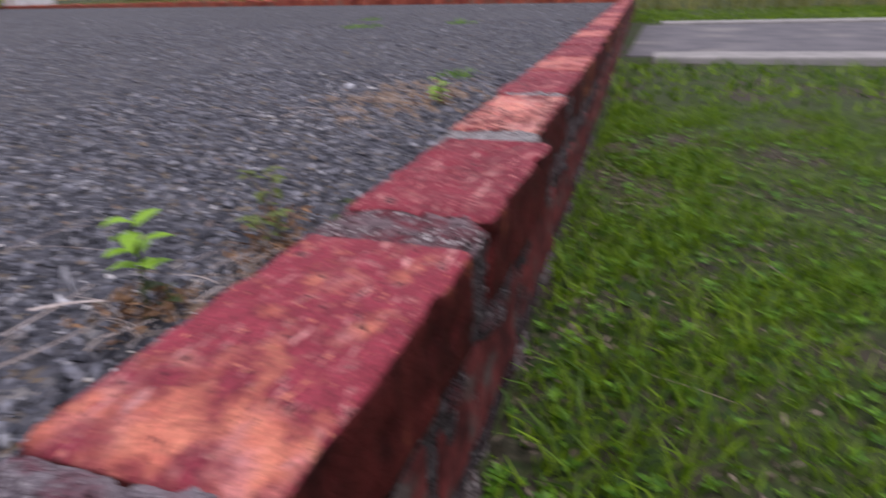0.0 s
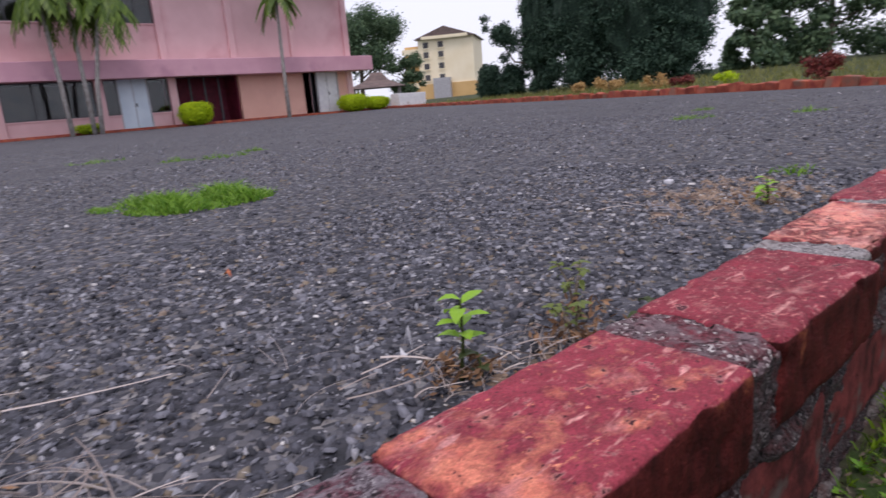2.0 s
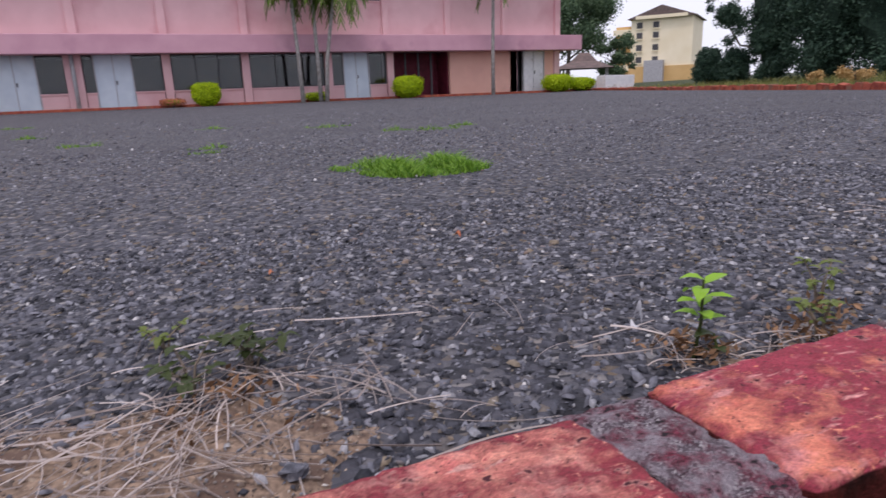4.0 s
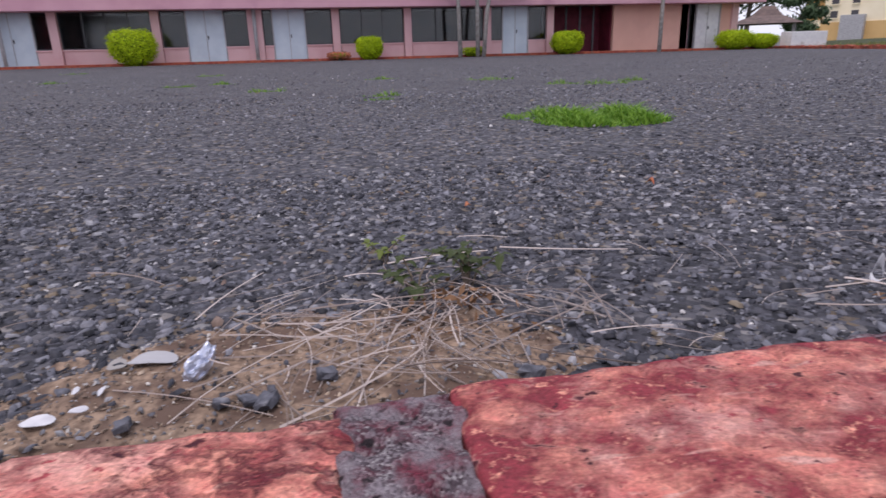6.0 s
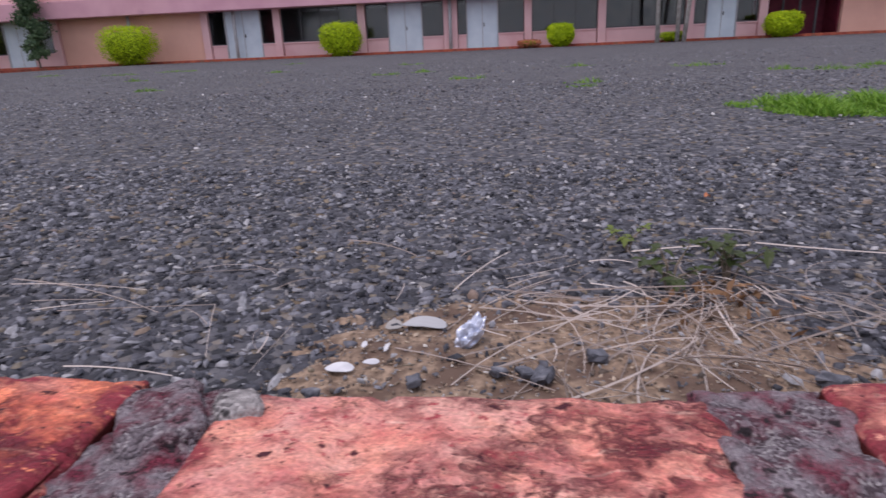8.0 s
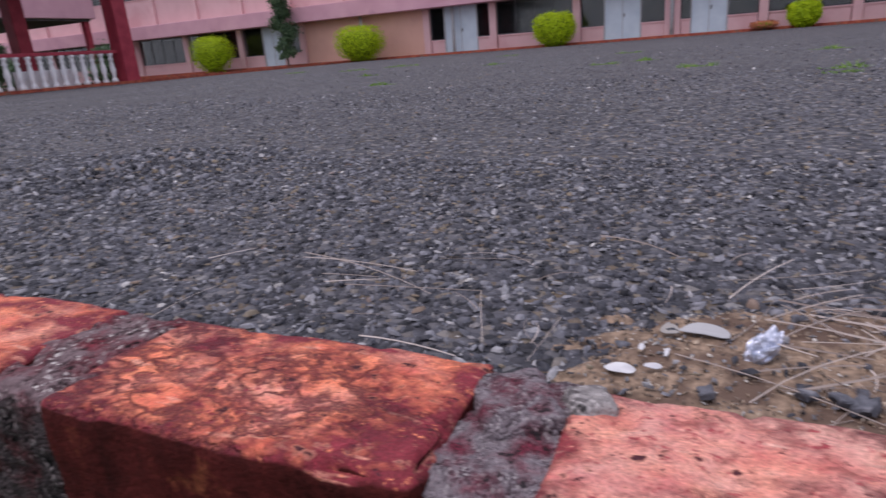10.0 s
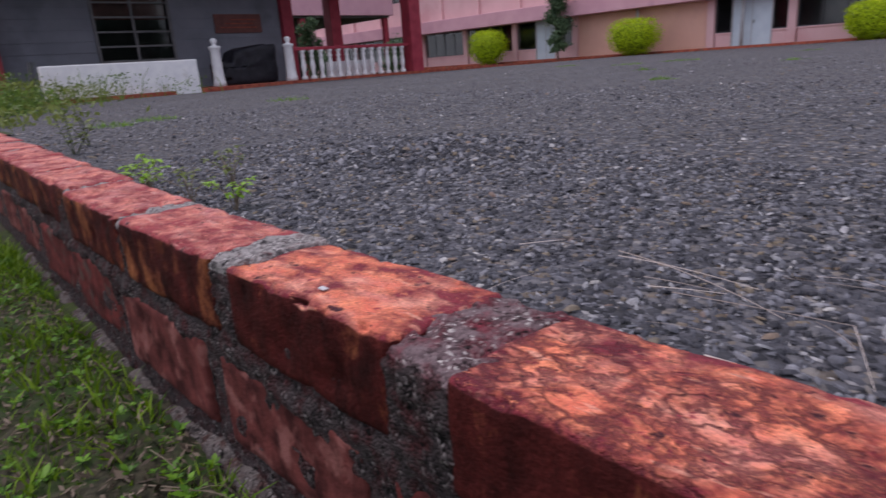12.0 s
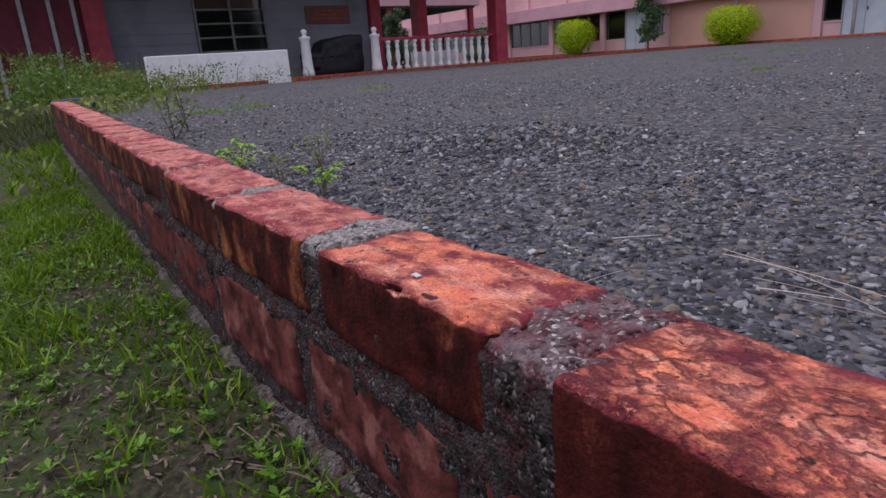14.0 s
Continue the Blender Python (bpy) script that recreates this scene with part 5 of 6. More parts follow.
def chips(name, x0, x1, y0, y1, count, small, large, label, thin=0.0, mound=None, on_soil=False):
    """Angular flat chips, thrown at random, all of one mesh."""
    x, y = nrg.uniform(x0, x1, count), nrg.uniform(y0, y1, count)
    keep = (nrg.uniform(0, 1, count) > in_soil(x, y) * 0.8) & (x < -0.004)
    keep &= x < wall_bend(y) - 0.004
    if on_soil:
        keep = (in_soil(x, y) > 0.03) & (x < -0.004)
    keep &= ~((x > -thin) & (y > -1.9) & (y < 2.5)) if thin else True
    x, y = x[keep], y[keep]
    n = len(x)
    size = small + (large - small) * nrg.uniform(0, 1, n) ** 2.6
    th = size * nrg.uniform(0.10, 0.28, n)
    ang = np.arange(4)[None, :] * 1.5708 + nrg.uniform(-0.5, 0.5, (n, 4))
    rad = nrg.uniform(0.55, 1.1, (n, 4)) * size[:, None] / 2
    el = nrg.uniform(0.28, 0.72, n)[:, None]
    bx, by = rad * np.cos(ang), rad * np.sin(ang) * el
    sh = nrg.uniform(0.6, 0.95, (n, 1))
    ox, oy = nrg.normal(0, 0.06, (n, 1)) * size[:, None], nrg.normal(0, 0.06, (n, 1)) * size[:, None]
    lx = np.concatenate([bx, bx * sh + ox], 1)
    ly = np.concatenate([by, by * sh + oy], 1)
    lz = np.concatenate([np.repeat(-th[:, None] / 2, 4, 1), np.repeat(th[:, None] / 2, 4, 1) * nrg.uniform(0.7, 1.2, (n, 4))], 1)
    rz, tx, ty = nrg.uniform(0, 6.283, (n, 1)), nrg.normal(0, 0.19, (n, 1)), nrg.normal(0, 0.19, (n, 1))
    px, py = lx * np.cos(rz) - ly * np.sin(rz), lx * np.sin(rz) + ly * np.cos(rz)
    pz = lz + px * tx + py * ty
    base = yard_z(x, y) + nrg.uniform(-0.2, 0.45, n) * size * 0.6
    base = base + 0.010 * np.minimum(1, in_soil(x, y) * 2.2) * (nrg.uniform(0, 1, n) > 0.8)
    if on_soil:
        base = yard_z(x, y) - 0.004 + 0.012 * np.minimum(1, in_soil(x, y) * 2.2) + nrg.uniform(0.0, 0.9, n) * size * 0.5
    if mound:
        base = base + mound[3] * np.exp(-((x - mound[0]) ** 2 + (y - mound[1]) ** 2) / (2 * mound[2] ** 2)) * nrg.uniform(0, 1, n) ** 0.5
    v = np.stack([px + x[:, None], py + y[:, None], pz + base[:, None]], -1).reshape(-1, 3)
    k = np.arange(n)[:, None] * 8
    f = np.concatenate([k + np.array([q]) for q in ([4, 5, 6, 7], [0, 1, 5, 4], [1, 2, 6, 5], [2, 3, 7, 6], [3, 0, 4, 7])])
    return tagged(mesh_np(name, v, f, M_GRIT if on_soil else M_CHIPS), label, "soil" if on_soil else "gravel", kind="stuff")


chips("gravel_chips", -1.05, 0, -1.8, 2.4, 74000, 0.006, 0.021, "loose dark grey angular stone chips")
chips("gravel_chips", -3.4, 0, -4.2, 5.2, 46000, 0.010, 0.023, "loose dark grey angular stone chips", 1.04)
chips("gravel_chips", -9.5, 0, -9.0, 8.6, 15000, 0.016, 0.034, "scattered larger stone chips", 3.2)

# a low heap of coarser dark stones
chips("gravel_chips", -1.15, -0.55, -1.35, -0.75, 1700, 0.014, 0.032, "coarse dark stones in a low heap", 0.0, (-0.85, -1.05, 0.14, 0.03))

# the bare sandy patch and the crumbs on it
sx, sy = np.linspace(-0.56, -0.004, 60), np.linspace(0.1, 2.3, 190)
patch = grid_sheet("bare_soil", sx, sy, lambda x, y: yard_z(x, y) - 0.004 + 0.012 * np.minimum(1, in_soil(x, y) * 2.2) + 0.0016 * np.sin(x * 190 + 3 * np.sin(y * 80)) * np.sin(y * 170), M_SOIL)
tagged(patch, "bare sandy brown soil patch beside the wall", "soil", kind="structure")
M_GRIT = stone_chips("soil_grit", ((0.0, (0.05, 0.04, 0.036)), (0.3, (0.14, 0.10, 0.078)), (0.55, (0.30, 0.22, 0.16)), (0.66, (0.44, 0.35, 0.27)), (0.70, (0.07, 0.07, 0.085)), (0.90, (0.22, 0.22, 0.24)), (1.0, (0.6, 0.56, 0.52))))
chips("soil_grit", -0.56, -0.004, 0.1, 2.3, 42000, 0.0025, 0.0085, "sandy grit and small stones on the bare patch", on_soil=True)


# ---- dry straw ----
def straws(name, items, label):
    bm = bmesh.new()
    for (x, y), a, ln, lift, r in items:
        pts = []
        bend = random.gauss(0, 0.26)
        for s in np.linspace(-0.5, 0.5, 6):
            px = x + math.cos(a + bend * s) * ln * s
            py = y + math.sin(a + bend * s) * ln * s
            px = min(px, -0.003)
            pts.append((px, py, float(yard_z(np.float64(px), np.float64(py))) + 0.009 + lift * (0.5 + s) + 0.008 * (0.25 - s * s)))
        add_tube(bm, pts, r, r * 0.6, 3)
    return tagged(part(name, bm, M_STRAW), label, "dry straw", kind="stuff")


heap = []
for k in range(125):
    # stems spread from a dead root, most of them towards the wall, with forked side shoots
    a = random.gauss(-0.1, 1.1) if k < 75 else random.uniform(0, 6.28)
    ln = random.uniform(0.04, 0.17)
    d = random.uniform(0.01, 0.18) * (1.0 if k < 75 else 0.75)
    x, y = -0.30 + math.cos(a) * d + random.gauss(0, 0.02), 0.505 + math.sin(a) * d + random.gauss(0, 0.035)
    if -0.47 < x < -0.03:
        r = random.choice((0.0005, 0.0006, 0.0008, 0.0011))
        turn = a + math.pi + random.gauss(0, 0.9)
        heap.append(((x, y), turn, ln, random.uniform(0, 1) ** 2 * 0.03, r))
        if k % 3 == 0:
            heap.append(((x + math.cos(turn + 0.6) * ln * 0.3, y + math.sin(turn + 0.6) * ln * 0.3), turn + random.choice((-0.7, 0.7)), ln * 0.5, 0.012, r * 0.7))
straws("straw_heap", heap, "heap of dry pale grass stems on bare soil")
loose = [((-0.345, -0.10), 1.2, 0.24, 0.0, 0.0007), ((-0.36, -0.12), 1.5, 0.17, 0.0, 0.0006), ((-0.5, 0.2), 1.0, 0.12, 0.0, 0.001), ((-0.30, -0.02), 1.7, 0.16, 0.0, 0.0006),
         ((-0.24, 0.98), 0.5, 0.07, 0.0, 0.0016), ((-0.25, 0.97), 1.6, 0.09, 0.0, 0.001), ((-0.2, 0.93), 1.3, 0.1, 0.0, 0.001), ((-0.45, 0.72), 1.2, 0.16, 0.0, 0.0011),
         ((-0.13, 0.72), 1.5, 0.14, 0.006, 0.0012), ((-0.09, 0.66), 1.2, 0.12, 0.01, 0.0014), ((-0.08, 0.08), 2.0, 0.1, 0.0, 0.0012)]
for _ in range(70):
    q = random.choice(((-0.17, 0.985), (-0.13, 1.1)))
    loose.append(((min(-0.02, random.gauss(q[0], 0.03)), random.gauss(q[1], 0.035)), random.uniform(0, 6.28), random.uniform(0.015, 0.05), random.uniform(0, 0.012), random.uniform(0.0005, 0.0011)))
for _ in range(85):
    q = random.choice(((-0.22, 0.5), (-0.2, 1.0), (-0.3, 0.0), (-0.35, 0.6), (-0.12, -0.2), (-0.35, 1.95)))
    loose.append(((min(-0.02, random.gauss(q[0], 0.13)), random.gauss(q[1], 0.22)), random.uniform(0, 6.28), random.uniform(0.03, 0.13), 0.0, random.uniform(0.0003, 0.0008)))
straws("loose_straw", loose, "scattered dry grass stems on the gravel")


# ---- weeds on the yard ----
def leaf_blade(bm, base, direction, ln, wd, droop):
    """A pointed leaf with a fold along its midrib."""
    d = Vector(direction).normalized()
    side = d.cross(Vector((0, 0, 1))).normalized()
    up = Vector((0, 0, 1))
    mids, ls, rs = [], [], []
    for s, w in ((0.0, 0.1), (0.3, 0.85), (0.6, 0.9), (0.85, 0.45), (1.0, 0.0)):
        c = Vector(base) + d * ln * s - up * droop * ln * s * s
        mids.append(bm.verts.new(c))
        ls.append(bm.verts.new(c + side * wd * w / 2 + up * wd * 0.12 * w))
        rs.append(bm.verts.new(c - side * wd * w / 2 + up * wd * 0.12 * w))
    for i in range(4):
        bm.faces.new((mids[i], mids[i + 1], ls[i + 1], ls[i]))
        bm.faces.new((mids[i], rs[i], rs[i + 1], mids[i + 1]))


def weed(at, h, leaves, ln, mt, label, stems=1, tilt=0.15, bare=0.25):
    x, y = at
    w = thing("weed", label, "weed", (x, y, float(yard_z(np.float64(x), np.float64(y)))), "weeds on the gravel")
    for k in range(stems):
        a0 = random.uniform(0, 6.28)
        top = Vector((math.cos(a0) * h * tilt * (k + 0.5), math.sin(a0) * h * tilt * (k + 0.5), h * (1 - 0.18 * k)))
        part("stem", add_tube(bmesh.new(), [(0, 0, -0.01), top * 0.5 + Vector((0.004, 0, 0)), top], 0.0022, 0.0012, 5), M_WEED_DARK, w)
        for i in range(leaves):
            s = bare + (1 - bare) * i / max(1, leaves - 1)
            a = a0 + 2.4 * i
            bm = bmesh.new()
            leaf_blade(bm, top * s, (math.cos(a), math.sin(a), 0.45), ln * random.uniform(0.7, 1.1), ln * 0.55, random.uniform(0.2, 0.7))
            part("leaf", bm, mt, w)
    return w


weed((-0.172, 0.985), 0.085, 10, 0.03, M_WEED, "small bright green weed seedling growing through gravel", bare=0.5)
weed((-0.158, 1.0), 0.03, 4, 0.03, M_WEED_DARK, "low dull weed at the foot of a seedling")
weed((-0.05, 0.485), 0.03, 4, 0.018, M_WEED, "tiny bright green seedling beside the wall")
weed((-0.23, 1.9), 0.05, 7, 0.03, M_WEED, "small green weed on the gravel", 2, 0.3)
weed((-0.10, -0.78), 0.035, 5, 0.025, M_WEED, "small green weed beside the brick wall", 2, 0.35)
weed((-0.40, -2.62), 0.22, 12, 0.045, M_WEED_OLIVE, "tall thin weed on the gravel", 3, 0.15)
weed((-0.28, -2.35), 0.18, 10, 0.04, M_WEED_OLIVE, "tall thin weed on the gravel", 3, 0.2)


def scrub_weed(at, h, spread, stems, mt, label, ln=0.02):
    """A straggly weed: thin leaning stems with small leaves clustered at the tips."""
    x, y = at
    w = thing("scrubby_weed", label, "weed", (x, y, float(yard_z(np.float64(x), np.float64(y)))), "scrubby weeds on the gravel")
    for k in range(stems):
        a0 = 6.283 * k / stems + random.uniform(-0.6, 0.6)
        top = Vector((math.cos(a0) * spread * random.uniform(0.3, 1), math.sin(a0) * spread * random.uniform(0.3, 1), h * random.uniform(0.5, 1)))
        bow = Vector((top.x * 0.3, top.y * 0.3, top.z * 0.6))
        part("stem", add_tube(bmesh.new(), [(0, 0, -0.01), bow, top], 0.0016, 0.0008, 5), M_TWIG, w)
        for i in range(7):
            s = (1.0, 1.0, 1.0, 0.94, 0.86, 0.72, 0.5)[i]
            base = bow + (top - bow) * max(0.0, s * 2 - 1) if s > 0.5 else bow
            a = a0 + 2.4 * i + random.uniform(-0.4, 0.4)
            bm = bmesh.new()
            leaf_blade(bm, base, (math.cos(a), math.sin(a), random.uniform(0.0, 0.7)), ln * random.uniform(0.6, 1.2), ln * 0.6, random.uniform(0.2, 0.9))
            part("leaf", bm, mt, w)
    return w


def tuft(at, rx, ry, h, count, label, mt=None):
    x, y = at
    r, a = np.sqrt(nrg.uniform(0, 1, count)), nrg.uniform(0, 6.283, count)
    xy = np.column_stack([x + rx * r * np.cos(a), y + ry * r * np.sin(a)])
    hh = h * (1.05 - 0.55 * r) * (0.75 + 0.4 * np.sin(xy[:, 1] * 31 + 1))
    v, f = blades(xy, yard_z(xy[:, 0], xy[:, 1]) - 0.002, hh, 0.004 + h * 0.03, 1.5, nrg)
    return tagged(mesh_np("grass_tuft", v, f, mt or M_BLADE_FAR), label, "grass", "tufts on the gravel", "stuff")


for at, h, spread, k, mt, lab, ln in (((-0.128, 1.115), 0.07, 0.03, 4, M_WEED_OLIVE, "thin olive weed with sparse leaves beside the wall", 0.014),
                                      ((-0.19, 1.20), 0.075, 0.03, 4, M_WEED_OLIVE, "thin olive weed with sparse leaves on gravel", 0.014),
                                      ((-0.075, 1.21), 0.03, 0.03, 5, M_WEED_DARK, "flat olive weed beside the wall", 0.02),
                                      ((-0.365, 0.52), 0.045, 0.05, 6, M_WEED_DARK, "dull dark green weed above a straw heap", 0.017),
                                      ((-0.375, 0.58), 0.055, 0.04, 7, M_WEED_DARK, "dull dark green weed above a straw heap", 0.018),
                                      ((-0.49, 0.50), 0.03, 0.03, 3, M_WEED_OLIVE, "low olive weed behind a straw heap", 0.014),
                                      ((-0.17, -1.03), 0.085, 0.06, 5, M_WEED_OLIVE, "olive weed with small leaves beside the brick wall", 0.016),
                                      ((-0.20, -0.90), 0.065, 0.05, 7, M_WEED, "green weed with small leaves beside the brick wall", 0.016),
                                      ((-0.15, -1.20), 0.085, 0.07, 8, M_WEED, "green weed with small leaves beside the brick wall", 0.02),
                                      ((-0.30, -1.12), 0.095, 0.06, 7, M_WEED_OLIVE, "olive weed with small leaves on the gravel", 0.016)):
    scrub_weed(at, h, spread, k, mt, lab, ln)
tuft((-1.68, 1.345), 0.19, 0.23, 0.055, 2800, "low spreading clump of bright green grass on gravel")
tuft((-1.86, 1.2), 0.12, 0.14, 0.04, 500, "thin edge of a grass clump on gravel")
for x, y, r in ((-5.4, -0.68, 0.13), (-5.7, -0.37, 0.13), (-4.2, 0.11, 0.14), (-3.3, 0.8, 0.12), (-5.7, 1.04, 0.16), (-3.87, 2.08, 0.14), (-3.72, 2.3, 0.2), (-4.0, 2.65, 0.12),
                (-10.2, -5.1, 0.35), (-9.4, -5.6, 0.3), (-4.16, -2.18, 0.12), (-2.99, 0.74, 0.08), (-1.17, -4.1, 0.2), (-0.85, -3.9, 0.2), (-2.7, -5.1, 0.26), (-0.32, 2.33, 0.09), (-1.7, 4.6, 0.18), (-1.1, 4.9, 0.14), (-4.86, 1.84, 0.2),
                (-7.5, -2.4, 0.16), (-8.6, -0.9, 0.2), (-11, -8.0, 0.3), (-13, -4, 0.25), (-6.4, -3.6, 0.14), (-2.1, 5.6, 0.12)):
    tuft((x, y), r * 0.7, r, 0.026 + r * 0.07, int(70 + 380 * r), "small yellowish green grass tuft on gravel")
# rank weeds where the wall ends
for k, (x, y, h, n) in enumerate(((-0.45, -5.6, 0.16, 220), (-1.0, -8.2, 0.3, 420), (-0.5, -9.6, 0.5, 700), (-1.5, -10.4, 0.42, 600), (-0.6, -11.4, 0.75, 800), (-1.4, -12.2, 0.62, 600), (-2.7, -12.0, 0.34, 260), (-3.2, -12.5, 0.5, 160), (-4.6, -12.6, 0.4, 60))):
    n = int(n * 0.55)
    xy = np.column_stack([nrg.normal(x, 0.3, n), nrg.normal(y, 0.4, n)])
    z0 = np.where(xy[:, 0] < -0.1, -0.02, -0.1)
    q = max(12, n // 5)
    v1 = blades(xy[:q], z0[:q], h, 0.014, 0.7, nrg)
    n *= 4
    pts = np.column_stack([nrg.normal(x, 0.3, n), nrg.normal(y, 0.35, n), nrg.uniform(0.05, 1, n) ** 1.4 * h - 0.04])
    v2 = leaf_quads(pts, nrg.normal(size=(n, 3)), 0.06, 0.034, nrg)
    v, f = merged([v1, v2])
    tagged(mesh_np("rank_weeds", v, f, M_RANK if k % 3 else M_WEED_OLIVE), "rank unkempt weeds growing at the end of the wall", "weeds", "rank weeds", "stuff")
stake = tagged(part("stake", add_tube(bmesh.new(), [(0, 0, -0.1), (0.01, 0, 0.35), (-0.02, 0.01, 0.72)], 0.05, 0.04, 6), M_FRAME), "short dark stake among the weeds", "stake")
stake.location = (-2.15, -12.6, 0.0)
bm = worn_block(0.34, 0.2, 0.09, 0.02, rng, 8, 6, 3, 0.025, 0.0, 9)
sheet = tagged(part("plastic_sheet", bm, surface("blue_plastic", (0.015, 0.03, 0.10), (0.03, 0.06, 0.2), 20, 0.4, 0.3, 30), smooth=True), "crumpled dark blue plastic lying in the weeds", "litter")
sheet.location = (-0.36, -6.0, 0.07)


# withered brown leaves at the foot of the weeds
for x, y, c, sp in ((-0.172, 0.985, 110, 0.022), (-0.13, 1.11, 80, 0.02), (-0.16, 1.18, 70, 0.022), (-0.30, 0.55, 90, 0.03), (-0.24, 1.9, 60, 0.05)):
    px, py = np.minimum(nrg.normal(x, sp, c), -0.01), nrg.normal(y, sp, c)
    pz = yard_z(px, py) + 0.012 + 0.022 * nrg.uniform(0, 1, c) ** 2 * np.exp(-((px - x) ** 2 + (py - y) ** 2) / (2 * sp * sp))
    v, f = leaf_quads(np.column_stack([px, py, pz]), nrg.normal(0, 0.7, (c, 3)) + np.array([0, 0, 0.7]), 0.014, 0.005, nrg)
    tagged(mesh_np("withered_leaves", v, f, M_WITHERED), "withered brown leaves at the foot of a weed", "dry leaves", "withered leaves", "stuff")

# ---- litter ----
def flake(name, at, rx, ry, mt, label, category, lift=0.012, curl=0.06):
    bm = bmesh.new()
    rings, off = [], Vector((random.uniform(0, 9), random.uniform(0, 9), 0))
    seg = 18
    for q in (0.0, 0.55, 1.0):
        row = []
        for i in range(seg if q else 1):
            a = 6.28319 * i / seg
            r = q * (1 + 0.16 * noise.noise(Vector((math.cos(a), math.sin(a), 0)) * 1.3 + off))
            row.append(bm.verts.new((rx * r * math.cos(a), ry * r * math.sin(a), curl * rx * q * q * math.sin(a * 2 + off.x))))
        rings.append(row)
    for i in range(seg):
        bm.faces.new((rings[0][0], rings[1][i], rings[1][(i + 1) % seg]))
        bm.faces.new((rings[1][i], rings[2][i], rings[2][(i + 1) % seg], rings[1][(i + 1) % seg]))
    g = bmesh.ops.extrude_face_region(bm, geom=bm.faces[:])
    for e in g["geom"]:
        if isinstance(e, bmesh.types.BMVert):
            e.co.z += 0.0006
    bmesh.ops.recalc_face_normals(bm, faces=bm.faces[:])
    ob = part(name, bm, mt)
    ob.scale = (0.62, 0.62, 1)
    ob.location = (*at, float(yard_z(np.float64(at[0]), np.float64(at[1]))) + lift)
    ob.rotation_euler = (random.uniform(-0.06, 0.06), random.uniform(0.02, 0.10), random.uniform(-0.3, 0.3))
    return tagged(ob, label, category)


flake("paper_scrap", (-0.182, 0.220), 0.012, 0.019, M_PAPER, "round white scrap of paper on gravel", "litter")
flake("paper_scrap", (-0.192, 0.244), 0.007, 0.011, M_PAPER, "small white scrap of paper on gravel", "litter")
flake("bottle_cap", (-0.261, 0.251), 0.015, 0.013, M_CONCRETE, "flattened grey bottle cap on soil", "litter")
flake("plastic_scrap", (-0.265, 0.279), 0.016, 0.034, M_PIPE, "pale grey plastic scrap on soil", "litter", 0.012, 0.12)
flake("paper_scrap", (-0.222, 0.232), 0.009, 0.004, M_PAPER, "torn white scrap of paper on gravel", "litter")
flake("paper_scrap", (-0.219, 0.252), 0.012, 0.003, M_PAPER, "torn white scrap of paper on gravel", "litter")
flake("white_feather", (-0.262, 0.995), 0.012, 0.004, M_PAPER, "curled white feather among straw", "feather", 0.022, 1.0)
flake("white_feather", (-0.25, 0.98), 0.014, 0.004, M_PAPER, "white feather lying among straw", "feather", 0.012, 0.3)
flake("rust_fragment", (-0.76, 1.01), 0.017, 0.008, M_RUST, "rusty orange leaf on gravel", "leaf", 0.01, 0.3)
flake("rust_fragment", (-0.71, 0.66), 0.010, 0.006, M_RUST, "small red fragment on gravel", "fragment", 0.01, 0.3)
foil = thing("foil_wrapper", "crumpled silvery foil wrapper lying on soil", "litter", (-0.234, 0.322, -0.036))
bm = bmesh.new()
bmesh.ops.create_icosphere(bm, subdivisions=4, radius=1)
for vt in bm.verts:
    q = vt.co.copy()
    k = 1 + 0.35 * noise.noise(q * 2.3) + 0.16 * abs(noise.noise(q * 7.1))
    vt.co = Vector((q.x * 0.010 - q.z * 0.006, q.y * 0.010 + q.z * 0.007, q.z * 0.012 + 0.012)) * k
part("foil", bm, M_FOIL, foil)
pale = tagged(part("pale_stone", worn_block(0.03, 0.034, 0.02, 0.006, rng, 4, 4, 3, 0.003, 0, 60), M_PAPER, smooth=True), "pale pinkish stone on the gravel", "stone")
pale.scale = (0.6, 0.6, 0.6)
pale.location = (-0.5, 2.02, 0.004)
for x, y, s in ((-0.170, 0.380, 0.018), (-0.174, 0.366, 0.014), (-0.174, 0.347, 0.014), (-0.201, 0.423, 0.015), (-0.158, 0.283, 0.014), (-0.1, 0.57, 0.016), (-0.52, 0.5, 0.018), (-0.14, 0.21, 0.013), (-0.16, 0.58, 0.018)):
    st = worn_block(s, s * 1.3, s * 0.7, s * 0.15, rng, 3, 3, 2, s * 0.34, 0.0, 85)
    ob = part("loose_stone", st, M_STONE)
    ob.scale = (0.75, 0.75, 0.6)
    ob.location = (x, y, float(yard_z(np.float64(x), np.float64(y))) + 0.014)
    ob.rotation_euler = (random.uniform(-0.3, 0.3), random.uniform(-0.3, 0.3), random.uniform(0, 6))
    tagged(ob, "dark angular stone on bare soil", "stone", "stones on the soil")
speck = tagged(part("white_speck", worn_block(0.007, 0.012, 0.002, 0.0008, rng, 2, 2, 2, 0.0004, 0, 90), M_PAPER), "white paint speck on a brick top", "paint speck")
speck.scale = (0.6, 0.6, 0.6)
speck.location = (0.079, -0.152, 0.078)

